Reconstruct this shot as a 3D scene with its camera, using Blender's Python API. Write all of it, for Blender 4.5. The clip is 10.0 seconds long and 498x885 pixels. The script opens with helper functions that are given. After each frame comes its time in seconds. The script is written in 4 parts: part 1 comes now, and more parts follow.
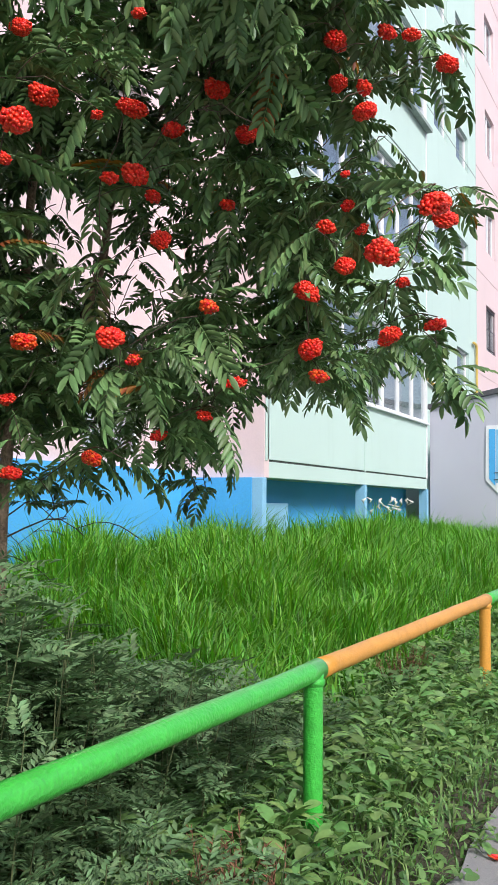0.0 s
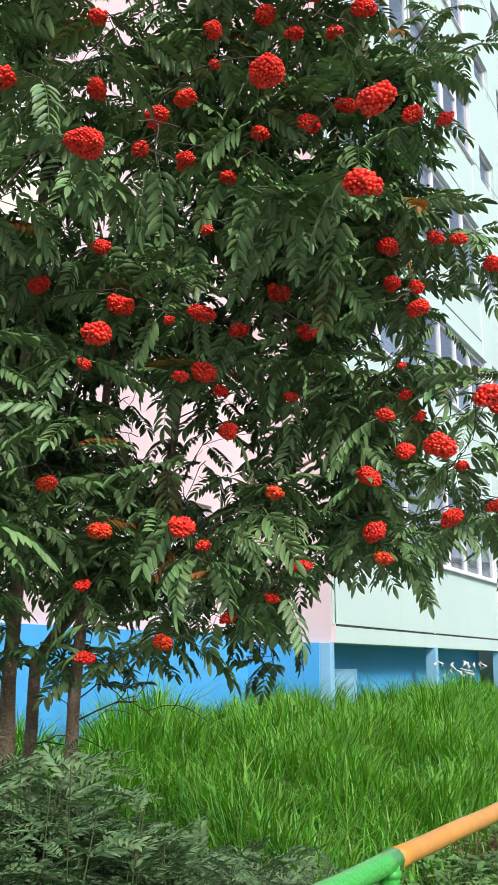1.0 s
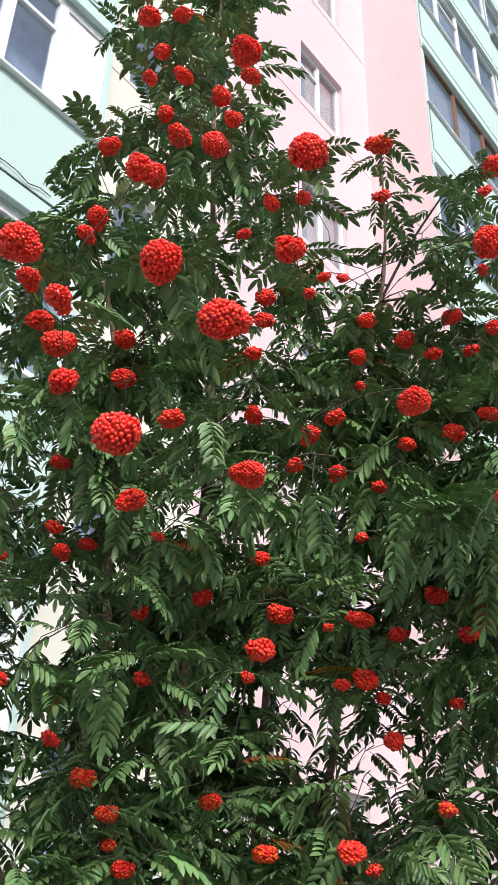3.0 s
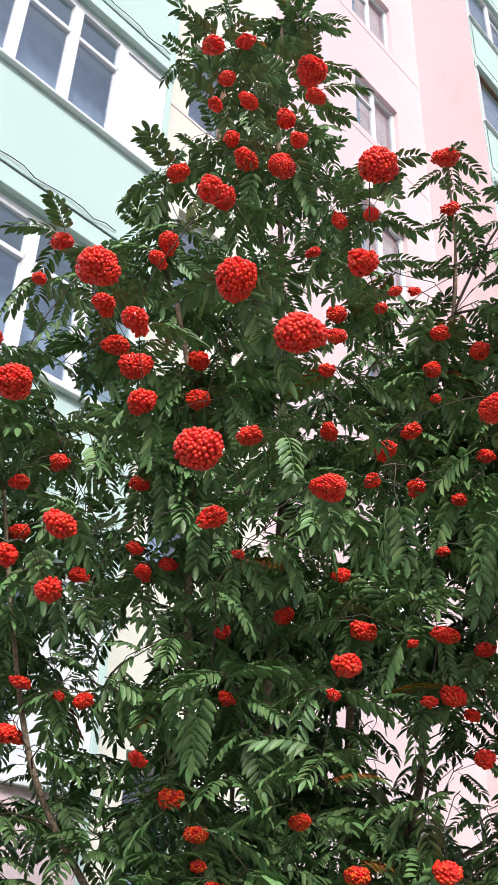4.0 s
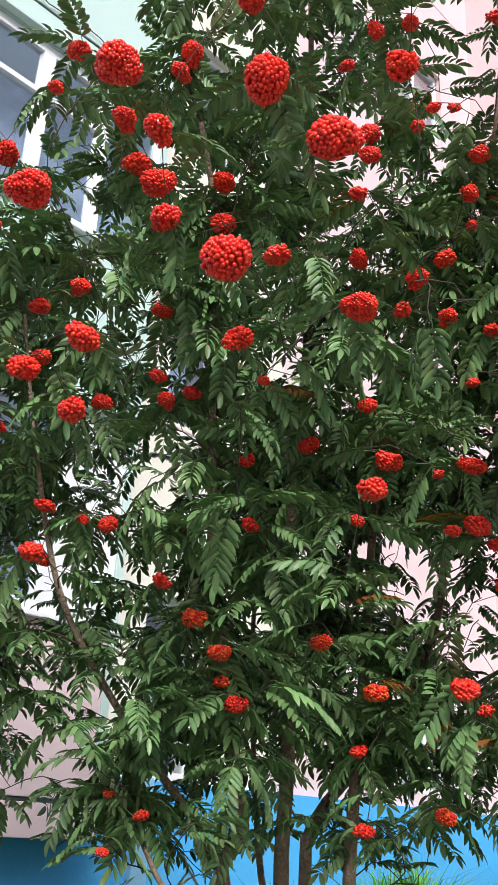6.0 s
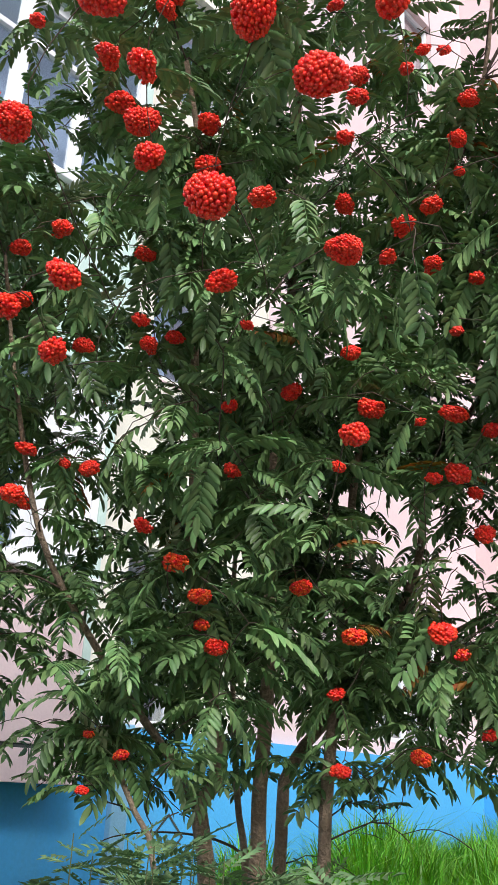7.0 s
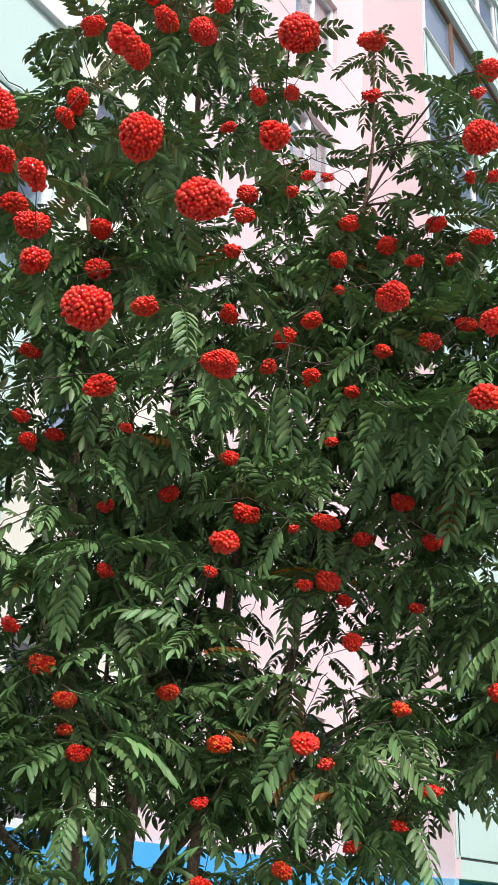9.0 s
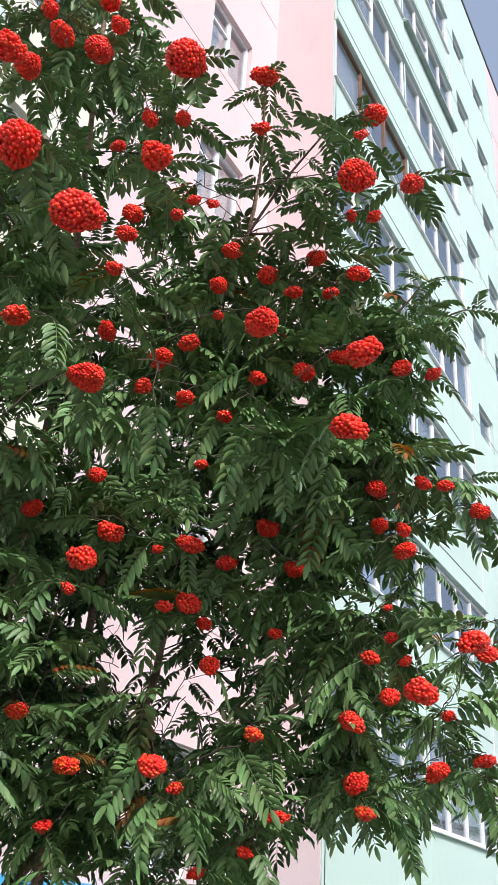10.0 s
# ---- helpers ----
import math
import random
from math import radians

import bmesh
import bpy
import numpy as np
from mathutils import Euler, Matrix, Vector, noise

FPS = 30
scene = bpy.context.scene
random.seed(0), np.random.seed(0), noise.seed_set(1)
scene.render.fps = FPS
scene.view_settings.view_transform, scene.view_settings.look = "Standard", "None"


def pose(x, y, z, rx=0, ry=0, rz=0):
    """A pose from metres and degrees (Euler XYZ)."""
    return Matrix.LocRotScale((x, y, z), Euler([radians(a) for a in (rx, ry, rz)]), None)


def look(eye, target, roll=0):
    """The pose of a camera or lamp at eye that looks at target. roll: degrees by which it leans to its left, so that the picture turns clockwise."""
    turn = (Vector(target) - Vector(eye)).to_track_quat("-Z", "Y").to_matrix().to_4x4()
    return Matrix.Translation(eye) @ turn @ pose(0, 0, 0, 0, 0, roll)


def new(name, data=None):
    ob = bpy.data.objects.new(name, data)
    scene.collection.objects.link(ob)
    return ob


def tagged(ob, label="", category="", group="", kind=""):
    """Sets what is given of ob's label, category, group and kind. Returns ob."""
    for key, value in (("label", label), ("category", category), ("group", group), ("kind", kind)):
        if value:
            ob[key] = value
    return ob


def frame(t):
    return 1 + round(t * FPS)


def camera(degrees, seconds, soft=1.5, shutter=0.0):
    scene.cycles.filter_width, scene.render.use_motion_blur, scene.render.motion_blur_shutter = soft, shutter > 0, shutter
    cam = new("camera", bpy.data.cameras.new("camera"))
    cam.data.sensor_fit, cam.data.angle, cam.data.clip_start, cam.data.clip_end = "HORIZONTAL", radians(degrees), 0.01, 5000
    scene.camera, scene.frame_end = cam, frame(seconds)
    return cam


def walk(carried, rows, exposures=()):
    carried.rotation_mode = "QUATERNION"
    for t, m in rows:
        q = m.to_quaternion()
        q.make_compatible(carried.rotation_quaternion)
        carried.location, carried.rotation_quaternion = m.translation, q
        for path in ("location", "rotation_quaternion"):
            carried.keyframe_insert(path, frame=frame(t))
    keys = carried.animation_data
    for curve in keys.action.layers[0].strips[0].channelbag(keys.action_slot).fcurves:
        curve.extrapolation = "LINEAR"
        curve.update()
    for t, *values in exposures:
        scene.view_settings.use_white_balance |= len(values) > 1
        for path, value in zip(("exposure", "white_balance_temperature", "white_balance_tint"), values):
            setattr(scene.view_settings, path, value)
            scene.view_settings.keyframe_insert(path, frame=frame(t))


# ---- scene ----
cam = camera(29.9, 10.0, soft=1.0)
# seconds, eye, target, lean
PATH = [
    (0, (-0.046, 0.054, 1.175), (-1.768, 3.655, 1.442), 0.56),
    (0.5, (-0.022, -0.002, 1.212), (-1.920, 3.473, 1.773), 0.50),
    (1, (-0.006, -0.040, 1.240), (-1.926, 3.344, 2.170), 0.14),
    (1.5, (0.013, -0.065, 1.277), (-1.909, 3.210, 2.536), -0.11),
    (2, (0.009, -0.094, 1.299), (-1.950, 3.032, 2.847), -0.18),
    (2.5, (0.004, -0.123, 1.323), (-2.058, 2.804, 3.106), 0.42),
    (3, (0.013, -0.146, 1.327), (-2.182, 2.547, 3.309), 1.48),
    (3.2, (0.007, -0.150, 1.330), (-2.228, 2.473, 3.362), 1.65),
    (4.3, (-0.044, -0.158, 1.285), (-2.463, 2.276, 3.341), 2.62),
    (4.5, (-0.057, -0.151, 1.292), (-2.519, 2.291, 3.285), 2.79),
    (5, (-0.093, -0.144, 1.264), (-2.607, 2.358, 3.114), 2.71),
    (5.5, (-0.105, -0.116, 1.247), (-2.667, 2.448, 2.939), 2.98),
    (7, (-0.119, -0.074, 1.199), (-2.699, 2.648, 2.590), 3.37),
    (7.5, (-0.113, -0.072, 1.208), (-2.647, 2.707, 2.568), 3.29),
    (8, (-0.088, -0.061, 1.213), (-2.538, 2.764, 2.633), 3.25),
    (8.5, (-0.052, -0.071, 1.231), (-2.374, 2.783, 2.799), 3.25),
    (9, (-0.028, -0.075, 1.246), (-2.207, 2.795, 2.984), 3.36),
    (9.5, (0.011, -0.059, 1.244), (-2.016, 2.858, 3.083), 3.63),
    (10, (0.040, -0.023, 1.225), (-1.741, 3.028, 3.101), 3.50),
]
walk(cam, [(t, look(eye, target, lean)) for t, eye, target, lean in PATH], [(0.0, 0.38, 6200, 11)])

# ---- light: a soft bright sky, the sun behind thin cloud ----
world = bpy.data.worlds.new("sky")
scene.world = world
world.use_nodes = True
wn = world.node_tree
sky = wn.nodes.new("ShaderNodeTexSky")
sky.sky_type = "NISHITA"
sky.sun_disc = False
sky.sun_elevation, sky.sun_rotation = radians(40), radians(123)
sky.air_density, sky.dust_density = 1.0, 5.0
veil = wn.nodes.new("ShaderNodeMix")  # thin bright cloud over the whole sky
veil.data_type = "RGBA"
veil.inputs[0].default_value = 0.34
veil.inputs[7].default_value = (6.2, 7.2, 9.0, 1)
wn.links.new(sky.outputs[0], veil.inputs[6])
wn.links.new(veil.outputs[2], wn.nodes["Background"].inputs[0])
wn.nodes["Background"].inputs[1].default_value = 0.105
sun = new("sun", bpy.data.lights.new("sun", "SUN"))
sun.data.energy, sun.data.angle, sun.data.color = 2.75, radians(14), (1.0, 0.985, 0.965)
sun.matrix_world = look((10, -6.5, 10.0), (0, 0, 0))


# ---- materials ----
def mat(name, colour, rough=0.6, metal=0.0, vary=0.12, scale=3.0, fine=40.0, bump=0.15, island=0.0, hue=0.0, translucent=0.0, coat=0.0, spec=0.5, stain=None, per_object=0.0, bump_size=0.01):
    """A procedural surface: base colour with broad blotches and fine grain, relief, and a random shift for each piece."""
    m = bpy.data.materials.new(name)
    m.use_nodes = True
    nt = m.node_tree
    n, link = nt.nodes, nt.links
    bsdf = n["Principled BSDF"]
    bsdf.inputs["Roughness"].default_value = rough
    bsdf.inputs["Metallic"].default_value = metal
    bsdf.inputs["Coat Weight"].default_value = coat
    bsdf.inputs["Specular IOR Level"].default_value = spec
    co = n.new("ShaderNodeTexCoord")
    big, small = n.new("ShaderNodeTexNoise"), n.new("ShaderNodeTexNoise")
    big.inputs["Scale"].default_value, small.inputs["Scale"].default_value = scale, fine
    big.inputs["Detail"].default_value, small.inputs["Detail"].default_value = 6, 4
    for tex in (big, small):
        link.new(co.outputs["Object"], tex.inputs["Vector"])
    add = n.new("ShaderNodeMath")
    add.operation = "ADD"
    link.new(big.outputs["Fac"], add.inputs[0])
    link.new(small.outputs["Fac"], add.inputs[1])
    ramp = n.new("ShaderNodeMapRange")
    ramp.inputs["From Min"].default_value, ramp.inputs["From Max"].default_value = 0.6, 1.4
    ramp.inputs["To Min"].default_value, ramp.inputs["To Max"].default_value = 1 - vary, 1 + vary
    link.new(add.outputs[0], ramp.inputs["Value"])
    hsv = n.new("ShaderNodeHueSaturation")
    hsv.inputs["Color"].default_value = (*colour, 1)
    link.new(ramp.outputs[0], hsv.inputs["Value"])
    out = hsv.outputs["Color"]
    if island or hue or per_object:
        src = n.new("ShaderNodeNewGeometry").outputs["Random Per Island"] if not per_object else n.new("ShaderNodeObjectInfo").outputs["Random"]
        amount = island or per_object
        r1, r2 = n.new("ShaderNodeMapRange"), n.new("ShaderNodeMapRange")
        r1.inputs["To Min"].default_value, r1.inputs["To Max"].default_value = 1 - amount, 1 + amount
        r2.inputs["To Min"].default_value, r2.inputs["To Max"].default_value = 0.5 - hue, 0.5 + hue
        wn2 = n.new("ShaderNodeTexWhiteNoise")
        wn2.noise_dimensions = "1D"
        link.new(src, wn2.inputs["W"])
        link.new(src, r1.inputs["Value"])
        link.new(wn2.outputs["Value"], r2.inputs["Value"])
        h2 = n.new("ShaderNodeHueSaturation")
        link.new(out, h2.inputs["Color"])
        link.new(r1.outputs[0], h2.inputs["Value"])
        link.new(r2.outputs[0], h2.inputs["Hue"])
        out = h2.outputs["Color"]
    if stain:
        tex, rr, mix = n.new("ShaderNodeTexNoise"), n.new("ShaderNodeMapRange"), n.new("ShaderNodeMix")
        mix.data_type = "RGBA"
        stretch = n.new("ShaderNodeMapping")
        stretch.inputs["Scale"].default_value = (1, 1, 0.22)
        link.new(co.outputs["Object"], stretch.inputs["Vector"])
        link.new(stretch.outputs[0], tex.inputs["Vector"])
        tex.inputs["Scale"].default_value, tex.inputs["Detail"].default_value, tex.inputs["Roughness"].default_value = 1.6, 9, 0.7
        rr.inputs["From Min"].default_value, rr.inputs["From Max"].default_value, rr.inputs["To Max"].default_value = 0.56, 0.74, stain[3]
        link.new(tex.outputs["Fac"], rr.inputs["Value"])
        link.new(rr.outputs[0], mix.inputs[0])
        link.new(out, mix.inputs[6])
        mix.inputs[7].default_value = (*stain[:3], 1)
        out = mix.outputs[2]
    link.new(out, bsdf.inputs["Base Color"])
    if bump:
        b = n.new("ShaderNodeBump")
        b.inputs["Strength"].default_value, b.inputs["Distance"].default_value = bump, bump_size
        link.new(add.outputs[0], b.inputs["Height"])
        link.new(b.outputs[0], bsdf.inputs["Normal"])
    if translucent:
        tl, mx = n.new("ShaderNodeBsdfTranslucent"), n.new("ShaderNodeMixShader")
        mx.inputs[0].default_value = translucent
        lift = n.new("ShaderNodeHueSaturation")
        lift.inputs["Value"].default_value, lift.inputs["Saturation"].default_value = 1.5, 1.1
        link.new(out, lift.inputs["Color"])
        link.new(lift.outputs[0], tl.inputs["Color"])
        link.new(bsdf.outputs[0], mx.inputs[1])
        link.new(tl.outputs[0], mx.inputs[2])
        link.new(mx.outputs[0], n["Material Output"].inputs["Surface"])
    return m


def glass_mat(name, tint):
    m = bpy.data.materials.new(name)
    m.use_nodes = True
    n, link = m.node_tree.nodes, m.node_tree.links
    n.remove(n["Principled BSDF"])
    clear, gloss, mx, lw = n.new("ShaderNodeBsdfTransparent"), n.new("ShaderNodeBsdfGlossy"), n.new("ShaderNodeMixShader"), n.new("ShaderNodeLayerWeight")
    clear.inputs[0].default_value = (*tint, 1)
    gloss.inputs["Roughness"].default_value = 0.02
    lw.inputs["Blend"].default_value = 0.5
    fr = n.new("ShaderNodeMapRange")
    fr.inputs["To Min"].default_value, fr.inputs["To Max"].default_value = 0.16, 0.85
    power = n.new("ShaderNodeMath")
    power.operation = "POWER"
    power.inputs[1].default_value = 2.5
    link.new(lw.outputs["Facing"], power.inputs[0])
    link.new(power.outputs[0], fr.inputs["Value"])
    wave, b = n.new("ShaderNodeTexNoise"), n.new("ShaderNodeBump")
    wave.inputs["Scale"].default_value = 2.5
    b.inputs["Strength"].default_value, b.inputs["Distance"].default_value = 0.06, 0.05
    link.new(wave.outputs["Fac"], b.inputs["Height"])
    link.new(b.outputs[0], gloss.inputs["Normal"])
    link.new(fr.outputs[0], mx.inputs[0])
    link.new(clear.outputs[0], mx.inputs[1])
    link.new(gloss.outputs[0], mx.inputs[2])
    link.new(mx.outputs[0], n["Material Output"].inputs["Surface"])
    return m


M_PINK = mat("pink_facade_paint", (0.73, 0.57, 0.575), 0.85, vary=0.05, scale=0.7, fine=60, bump=0.3, stain=(0.58, 0.42, 0.42, 0.35), bump_size=0.004)
M_MINT = mat("mint_facade_paint", (0.535, 0.675, 0.62), 0.85, vary=0.05, scale=0.6, fine=60, bump=0.3, stain=(0.44, 0.57, 0.50, 0.35), bump_size=0.004)
M_CREAM = mat("cream_facade_paint", (0.76, 0.72, 0.62), 0.85, vary=0.05, scale=0.8, fine=60, bump=0.3, bump_size=0.004)
M_BLUE = mat("blue_plinth_paint", (0.075, 0.39, 0.76), 0.75, vary=0.12, scale=1.2, fine=50, bump=0.35, stain=(0.12, 0.40, 0.66, 0.5), bump_size=0.005)
M_PALEBLUE = mat("pale_blue_paint", (0.25, 0.50, 0.70), 0.75, vary=0.1, scale=3, fine=50, bump=0.3)
M_GREY = mat("grey_render", (0.46, 0.46, 0.53), 0.9, vary=0.07, scale=1.0, fine=80, bump=0.3, stain=(0.36, 0.36, 0.42, 0.3), bump_size=0.004)
M_JOINT = mat("joint_sealant", (0.30, 0.36, 0.33), 0.9, vary=0.3, scale=5, fine=30)
M_SEAM = mat("faded_seam", (0.60, 0.46, 0.45), 0.9, vary=0.2)
M_CRACK = mat("dark_joint", (0.05, 0.06, 0.055), 0.95, vary=0.4, scale=8, fine=30)
M_WHITE = mat("white_window_plastic", (0.78, 0.78, 0.79), 0.4, vary=0.04, scale=4, fine=50, bump=0.05)
M_BROWN = mat("brown_window_wood", (0.20, 0.10, 0.06), 0.6, vary=0.25, scale=6, fine=70)
# room backs: pale blue-grey, the sky's reflection in the panes put into their colour
M_ROOM_SKY = mat("sky_tinted_interior", (0.42, 0.50, 0.62), 0.9, vary=0.35, scale=1.5, fine=9, bump=0)
M_CURTAIN = mat("pale_curtain", (0.62, 0.61, 0.58), 0.9, vary=0.15, scale=4, fine=25)
M_GLASS = glass_mat("window_glass", (0.85, 0.89, 0.93))
M_ROOF = mat("dark_roofing_felt", (0.09, 0.09, 0.10), 0.9, vary=0.3, scale=4, fine=40, bump=0.4)
M_PIPE = mat("yellow_gas_pipe", (0.62, 0.42, 0.10), 0.5, vary=0.15)
M_METAL = mat("dark_iron", (0.06, 0.06, 0.07), 0.6, metal=0.5, vary=0.3)
M_GREEN_PAINT = mat("glossy_green_paint", (0.06, 0.47, 0.055), 0.30, vary=0.2, scale=14, fine=90, bump=0.7, coat=0.4, stain=(0.14, 0.56, 0.13, 0.8), bump_size=0.006)
M_ORANGE_PAINT = mat("orange_ochre_paint", (0.66, 0.30, 0.045), 0.42, vary=0.16, scale=9, fine=120, bump=0.5, coat=0.15, stain=(0.72, 0.44, 0.16, 0.6), bump_size=0.003)
M_SOIL = mat("lawn_soil", (0.07, 0.062, 0.035), 0.95, vary=0.4, scale=2.5, fine=60, bump=0.8, bump_size=0.03)
M_ASPHALT = mat("worn_asphalt", (0.26, 0.25, 0.245), 0.92, vary=0.18, scale=2.0, fine=180, bump=0.6, bump_size=0.006)
M_LEAF = mat("rowan_leaf", (0.135, 0.232, 0.080), 0.44, vary=0.42, scale=4, fine=14, bump=0.12, island=0.34, hue=0.018, translucent=0.035, spec=0.42)
M_LEAF_PALE = mat("pale_leaf_underside", (0.33, 0.38, 0.20), 0.55, vary=0.15, island=0.2, translucent=0.2)
M_LEAF_RUST = mat("rusty_leaf", (0.30, 0.13, 0.03), 0.5, vary=0.2, island=0.4, hue=0.03, translucent=0.25)
M_BERRY = mat("red_rowan_berry", (0.95, 0.040, 0.018), 0.28, vary=0.1, scale=20, fine=200, bump=0, island=0.2, hue=0.004, coat=0.25)
M_BERRY_ORANGE = mat("orange_red_berry", (0.95, 0.07, 0.018), 0.32, vary=0.1, scale=20, fine=200, bump=0, island=0.25, hue=0.015, coat=0.2)
M_BARK = mat("rowan_bark", (0.30, 0.215, 0.145), 0.85, vary=0.4, scale=9, fine=90, bump=0.9, stain=(0.30, 0.26, 0.20, 0.6), bump_size=0.012)
M_TWIG = mat("dark_twig", (0.075, 0.05, 0.035), 0.8, vary=0.3, scale=10, fine=80)
M_STALK = mat("green_weed_stalk", (0.10, 0.12, 0.045), 0.7, vary=0.2)
M_GRASS = mat("lush_grass", (0.125, 0.325, 0.030), 0.5, vary=0.25, scale=0.9, fine=6, bump=0, island=0.4, hue=0.018, translucent=0.3)
M_WEED = mat("broad_weed_leaf", (0.15, 0.27, 0.075), 0.55, vary=0.2, scale=4, fine=50, bump=0.15, island=0.4, hue=0.025, translucent=0.25)
M_TANSY = mat("grey_green_weed", (0.135, 0.225, 0.095), 0.65, vary=0.2, scale=3, fine=40, bump=0.1, island=0.4, hue=0.02, translucent=0.2)
M_DRY = mat("dry_reddish_weed", (0.22, 0.10, 0.055), 0.8, vary=0.3, island=0.4, hue=0.02)
M_SEED = mat("white_seed_head", (0.62, 0.60, 0.55), 0.9, vary=0.1, island=0.2)


# ---- mesh helpers ----
def mesh_ob(name, verts, faces, material, parent=None, smooth=False):
    me = bpy.data.meshes.new(name)
    me.from_pydata([tuple(v) for v in verts], [], faces)
    me.materials.append(material)
    if smooth:
        me.polygons.foreach_set("use_smooth", [True] * len(me.polygons))
    ob = new(name, me)
    if parent:
        ob.parent = parent
    return ob


def np_mesh(name, verts, loops, sizes, material, parent=None, smooth=True):
    """A mesh from flat arrays: vertices, corner indices and the number of corners of each face."""
    me = bpy.data.meshes.new(name)
    me.vertices.add(len(verts))
    me.vertices.foreach_set("co", np.asarray(verts, dtype=np.float32).ravel())
    me.loops.add(len(loops))
    me.loops.foreach_set("vertex_index", np.asarray(loops, dtype=np.int32))
    me.polygons.add(len(sizes))
    me.polygons.foreach_set("loop_start", np.concatenate([[0], np.cumsum(sizes)[:-1]]).astype(np.int32))
    me.update(calc_edges=True)
    me.polygons.foreach_set("use_smooth", np.full(len(sizes), smooth))
    me.materials.append(material)
    ob = new(name, me)
    if parent:
        ob.parent = parent
    return ob


def part(name, bm, material, parent=None, label="", smooth=False):
    me = bpy.data.meshes.new(name)
    bm.to_mesh(me)
    bm.free()
    me.materials.append(material)
    if smooth:
        me.polygons.foreach_set("use_smooth", [True] * len(me.polygons))
    ob = new(name, me)
    if parent:
        ob.parent = parent
    return tagged(ob, label)


def add_box(bm, x0, x1, y0, y1, z0, z1, bevel=0.0):
    v = bmesh.ops.create_cube(bm, size=1)["verts"]
    bmesh.ops.scale(bm, vec=(x1 - x0, y1 - y0, z1 - z0), verts=v)
    bmesh.ops.translate(bm, vec=((x0 + x1) / 2, (y0 + y1) / 2, (z0 + z1) / 2), verts=v)
    if bevel:
        edges = list({e for q in v for e in q.link_edges})
        bmesh.ops.bevel(bm, geom=edges, offset=bevel, segments=2, affect="EDGES", profile=0.6)


def box(name, x0, x1, y0, y1, z0, z1, material, parent=None, bevel=0.004, label=""):
    bm = bmesh.new()
    add_box(bm, x0, x1, y0, y1, z0, z1, bevel)
    return part(name, bm, material, parent, label)


def tube(path, radii, sides=8, cap=True):
    """Vertices and faces of a round tube along points."""
    verts, faces = [], []
    pts = [Vector(p) for p in path]
    side = None
    for i, p in enumerate(pts):
        d = (pts[min(i + 1, len(pts) - 1)] - pts[max(i - 1, 0)]).normalized()
        if side is None:
            side = d.orthogonal().normalized()
        side = (side - d * side.dot(d)).normalized()
        other = d.cross(side)
        for k in range(sides):
            a = 2 * math.pi * k / sides
            verts.append(p + (side * math.cos(a) + other * math.sin(a)) * radii[i])
    for i in range(len(pts) - 1):
        for k in range(sides):
            a, b = i * sides + k, i * sides + (k + 1) % sides
            faces.append((a, b, b + sides, a + sides))
    if cap:
        faces.append(tuple(range(sides))[::-1])
        faces.append(tuple((len(pts) - 1) * sides + k for k in range(sides)))
    return verts, faces


def wall(name, axis, at, depth, u0, u1, z0, z1, holes, material, label, parent=None):
    """A wall across x or y ('x': its faces look along x) with openings cut through: holes as (u0, u1, z0, z1)."""
    us = sorted({u0, u1, *[h[0] for h in holes], *[h[1] for h in holes]})
    zs = sorted({z0, z1, *[h[2] for h in holes], *[h[3] for h in holes]})
    us, zs = [u for u in us if u0 <= u <= u1], [z for z in zs if z0 <= z <= z1]

    def solid(i, j):
        if not (0 <= i < len(us) - 1 and 0 <= j < len(zs) - 1):
            return False
        cu, cz = (us[i] + us[i + 1]) / 2, (zs[j] + zs[j + 1]) / 2
        return not any(h[0] < cu < h[1] and h[2] < cz < h[3] for h in holes)

    verts, faces, seen = [], [], {}

    def vert(u, z, back):
        key = (u, z, back)
        if key not in seen:
            seen[key] = len(verts)
            w = at + (depth if back else 0)
            verts.append((w, u, z) if axis == "x" else (u, w, z))
        return seen[key]

    for i in range(len(us) - 1):
        for j in range(len(zs) - 1):
            if not solid(i, j):
                continue
            a, b, c, d = us[i], us[i + 1], zs[j], zs[j + 1]
            for back in (0, 1):
                faces.append([vert(a, c, back), vert(b, c, back), vert(b, d, back), vert(a, d, back)])
            for di, dj, p, q in ((-1, 0, (a, c), (a, d)), (1, 0, (b, c), (b, d)), (0, -1, (a, c), (b, c)), (0, 1, (a, d), (b, d))):
                if not solid(i + di, j + dj):
                    faces.append([vert(*p, 0), vert(*q, 0), vert(*q, 1), vert(*p, 1)])
    ob = mesh_ob(name, verts, faces, material, parent)
    bm = bmesh.new()
    bm.from_mesh(ob.data)
    bmesh.ops.recalc_face_normals(bm, faces=bm.faces)
    bm.to_mesh(ob.data)
    bm.free()
    return tagged(ob, label, "wall", kind="structure")


# ---- ground ----
def ground_z(x, y):
    """The lawn lies flat by the rail and rises a little towards the house."""
    s = min(max((-1.6 - x) / 2.6, 0), 1)
    rise = 0.36 * s * s * (3 - 2 * s) * min(1, max(0.2, (y - 3) / 4.5))
    return rise + 0.03 * noise.noise((x * 1.3, y * 1.3, 0.3)) * min(1, max(0, (-0.9 - x) * 2))


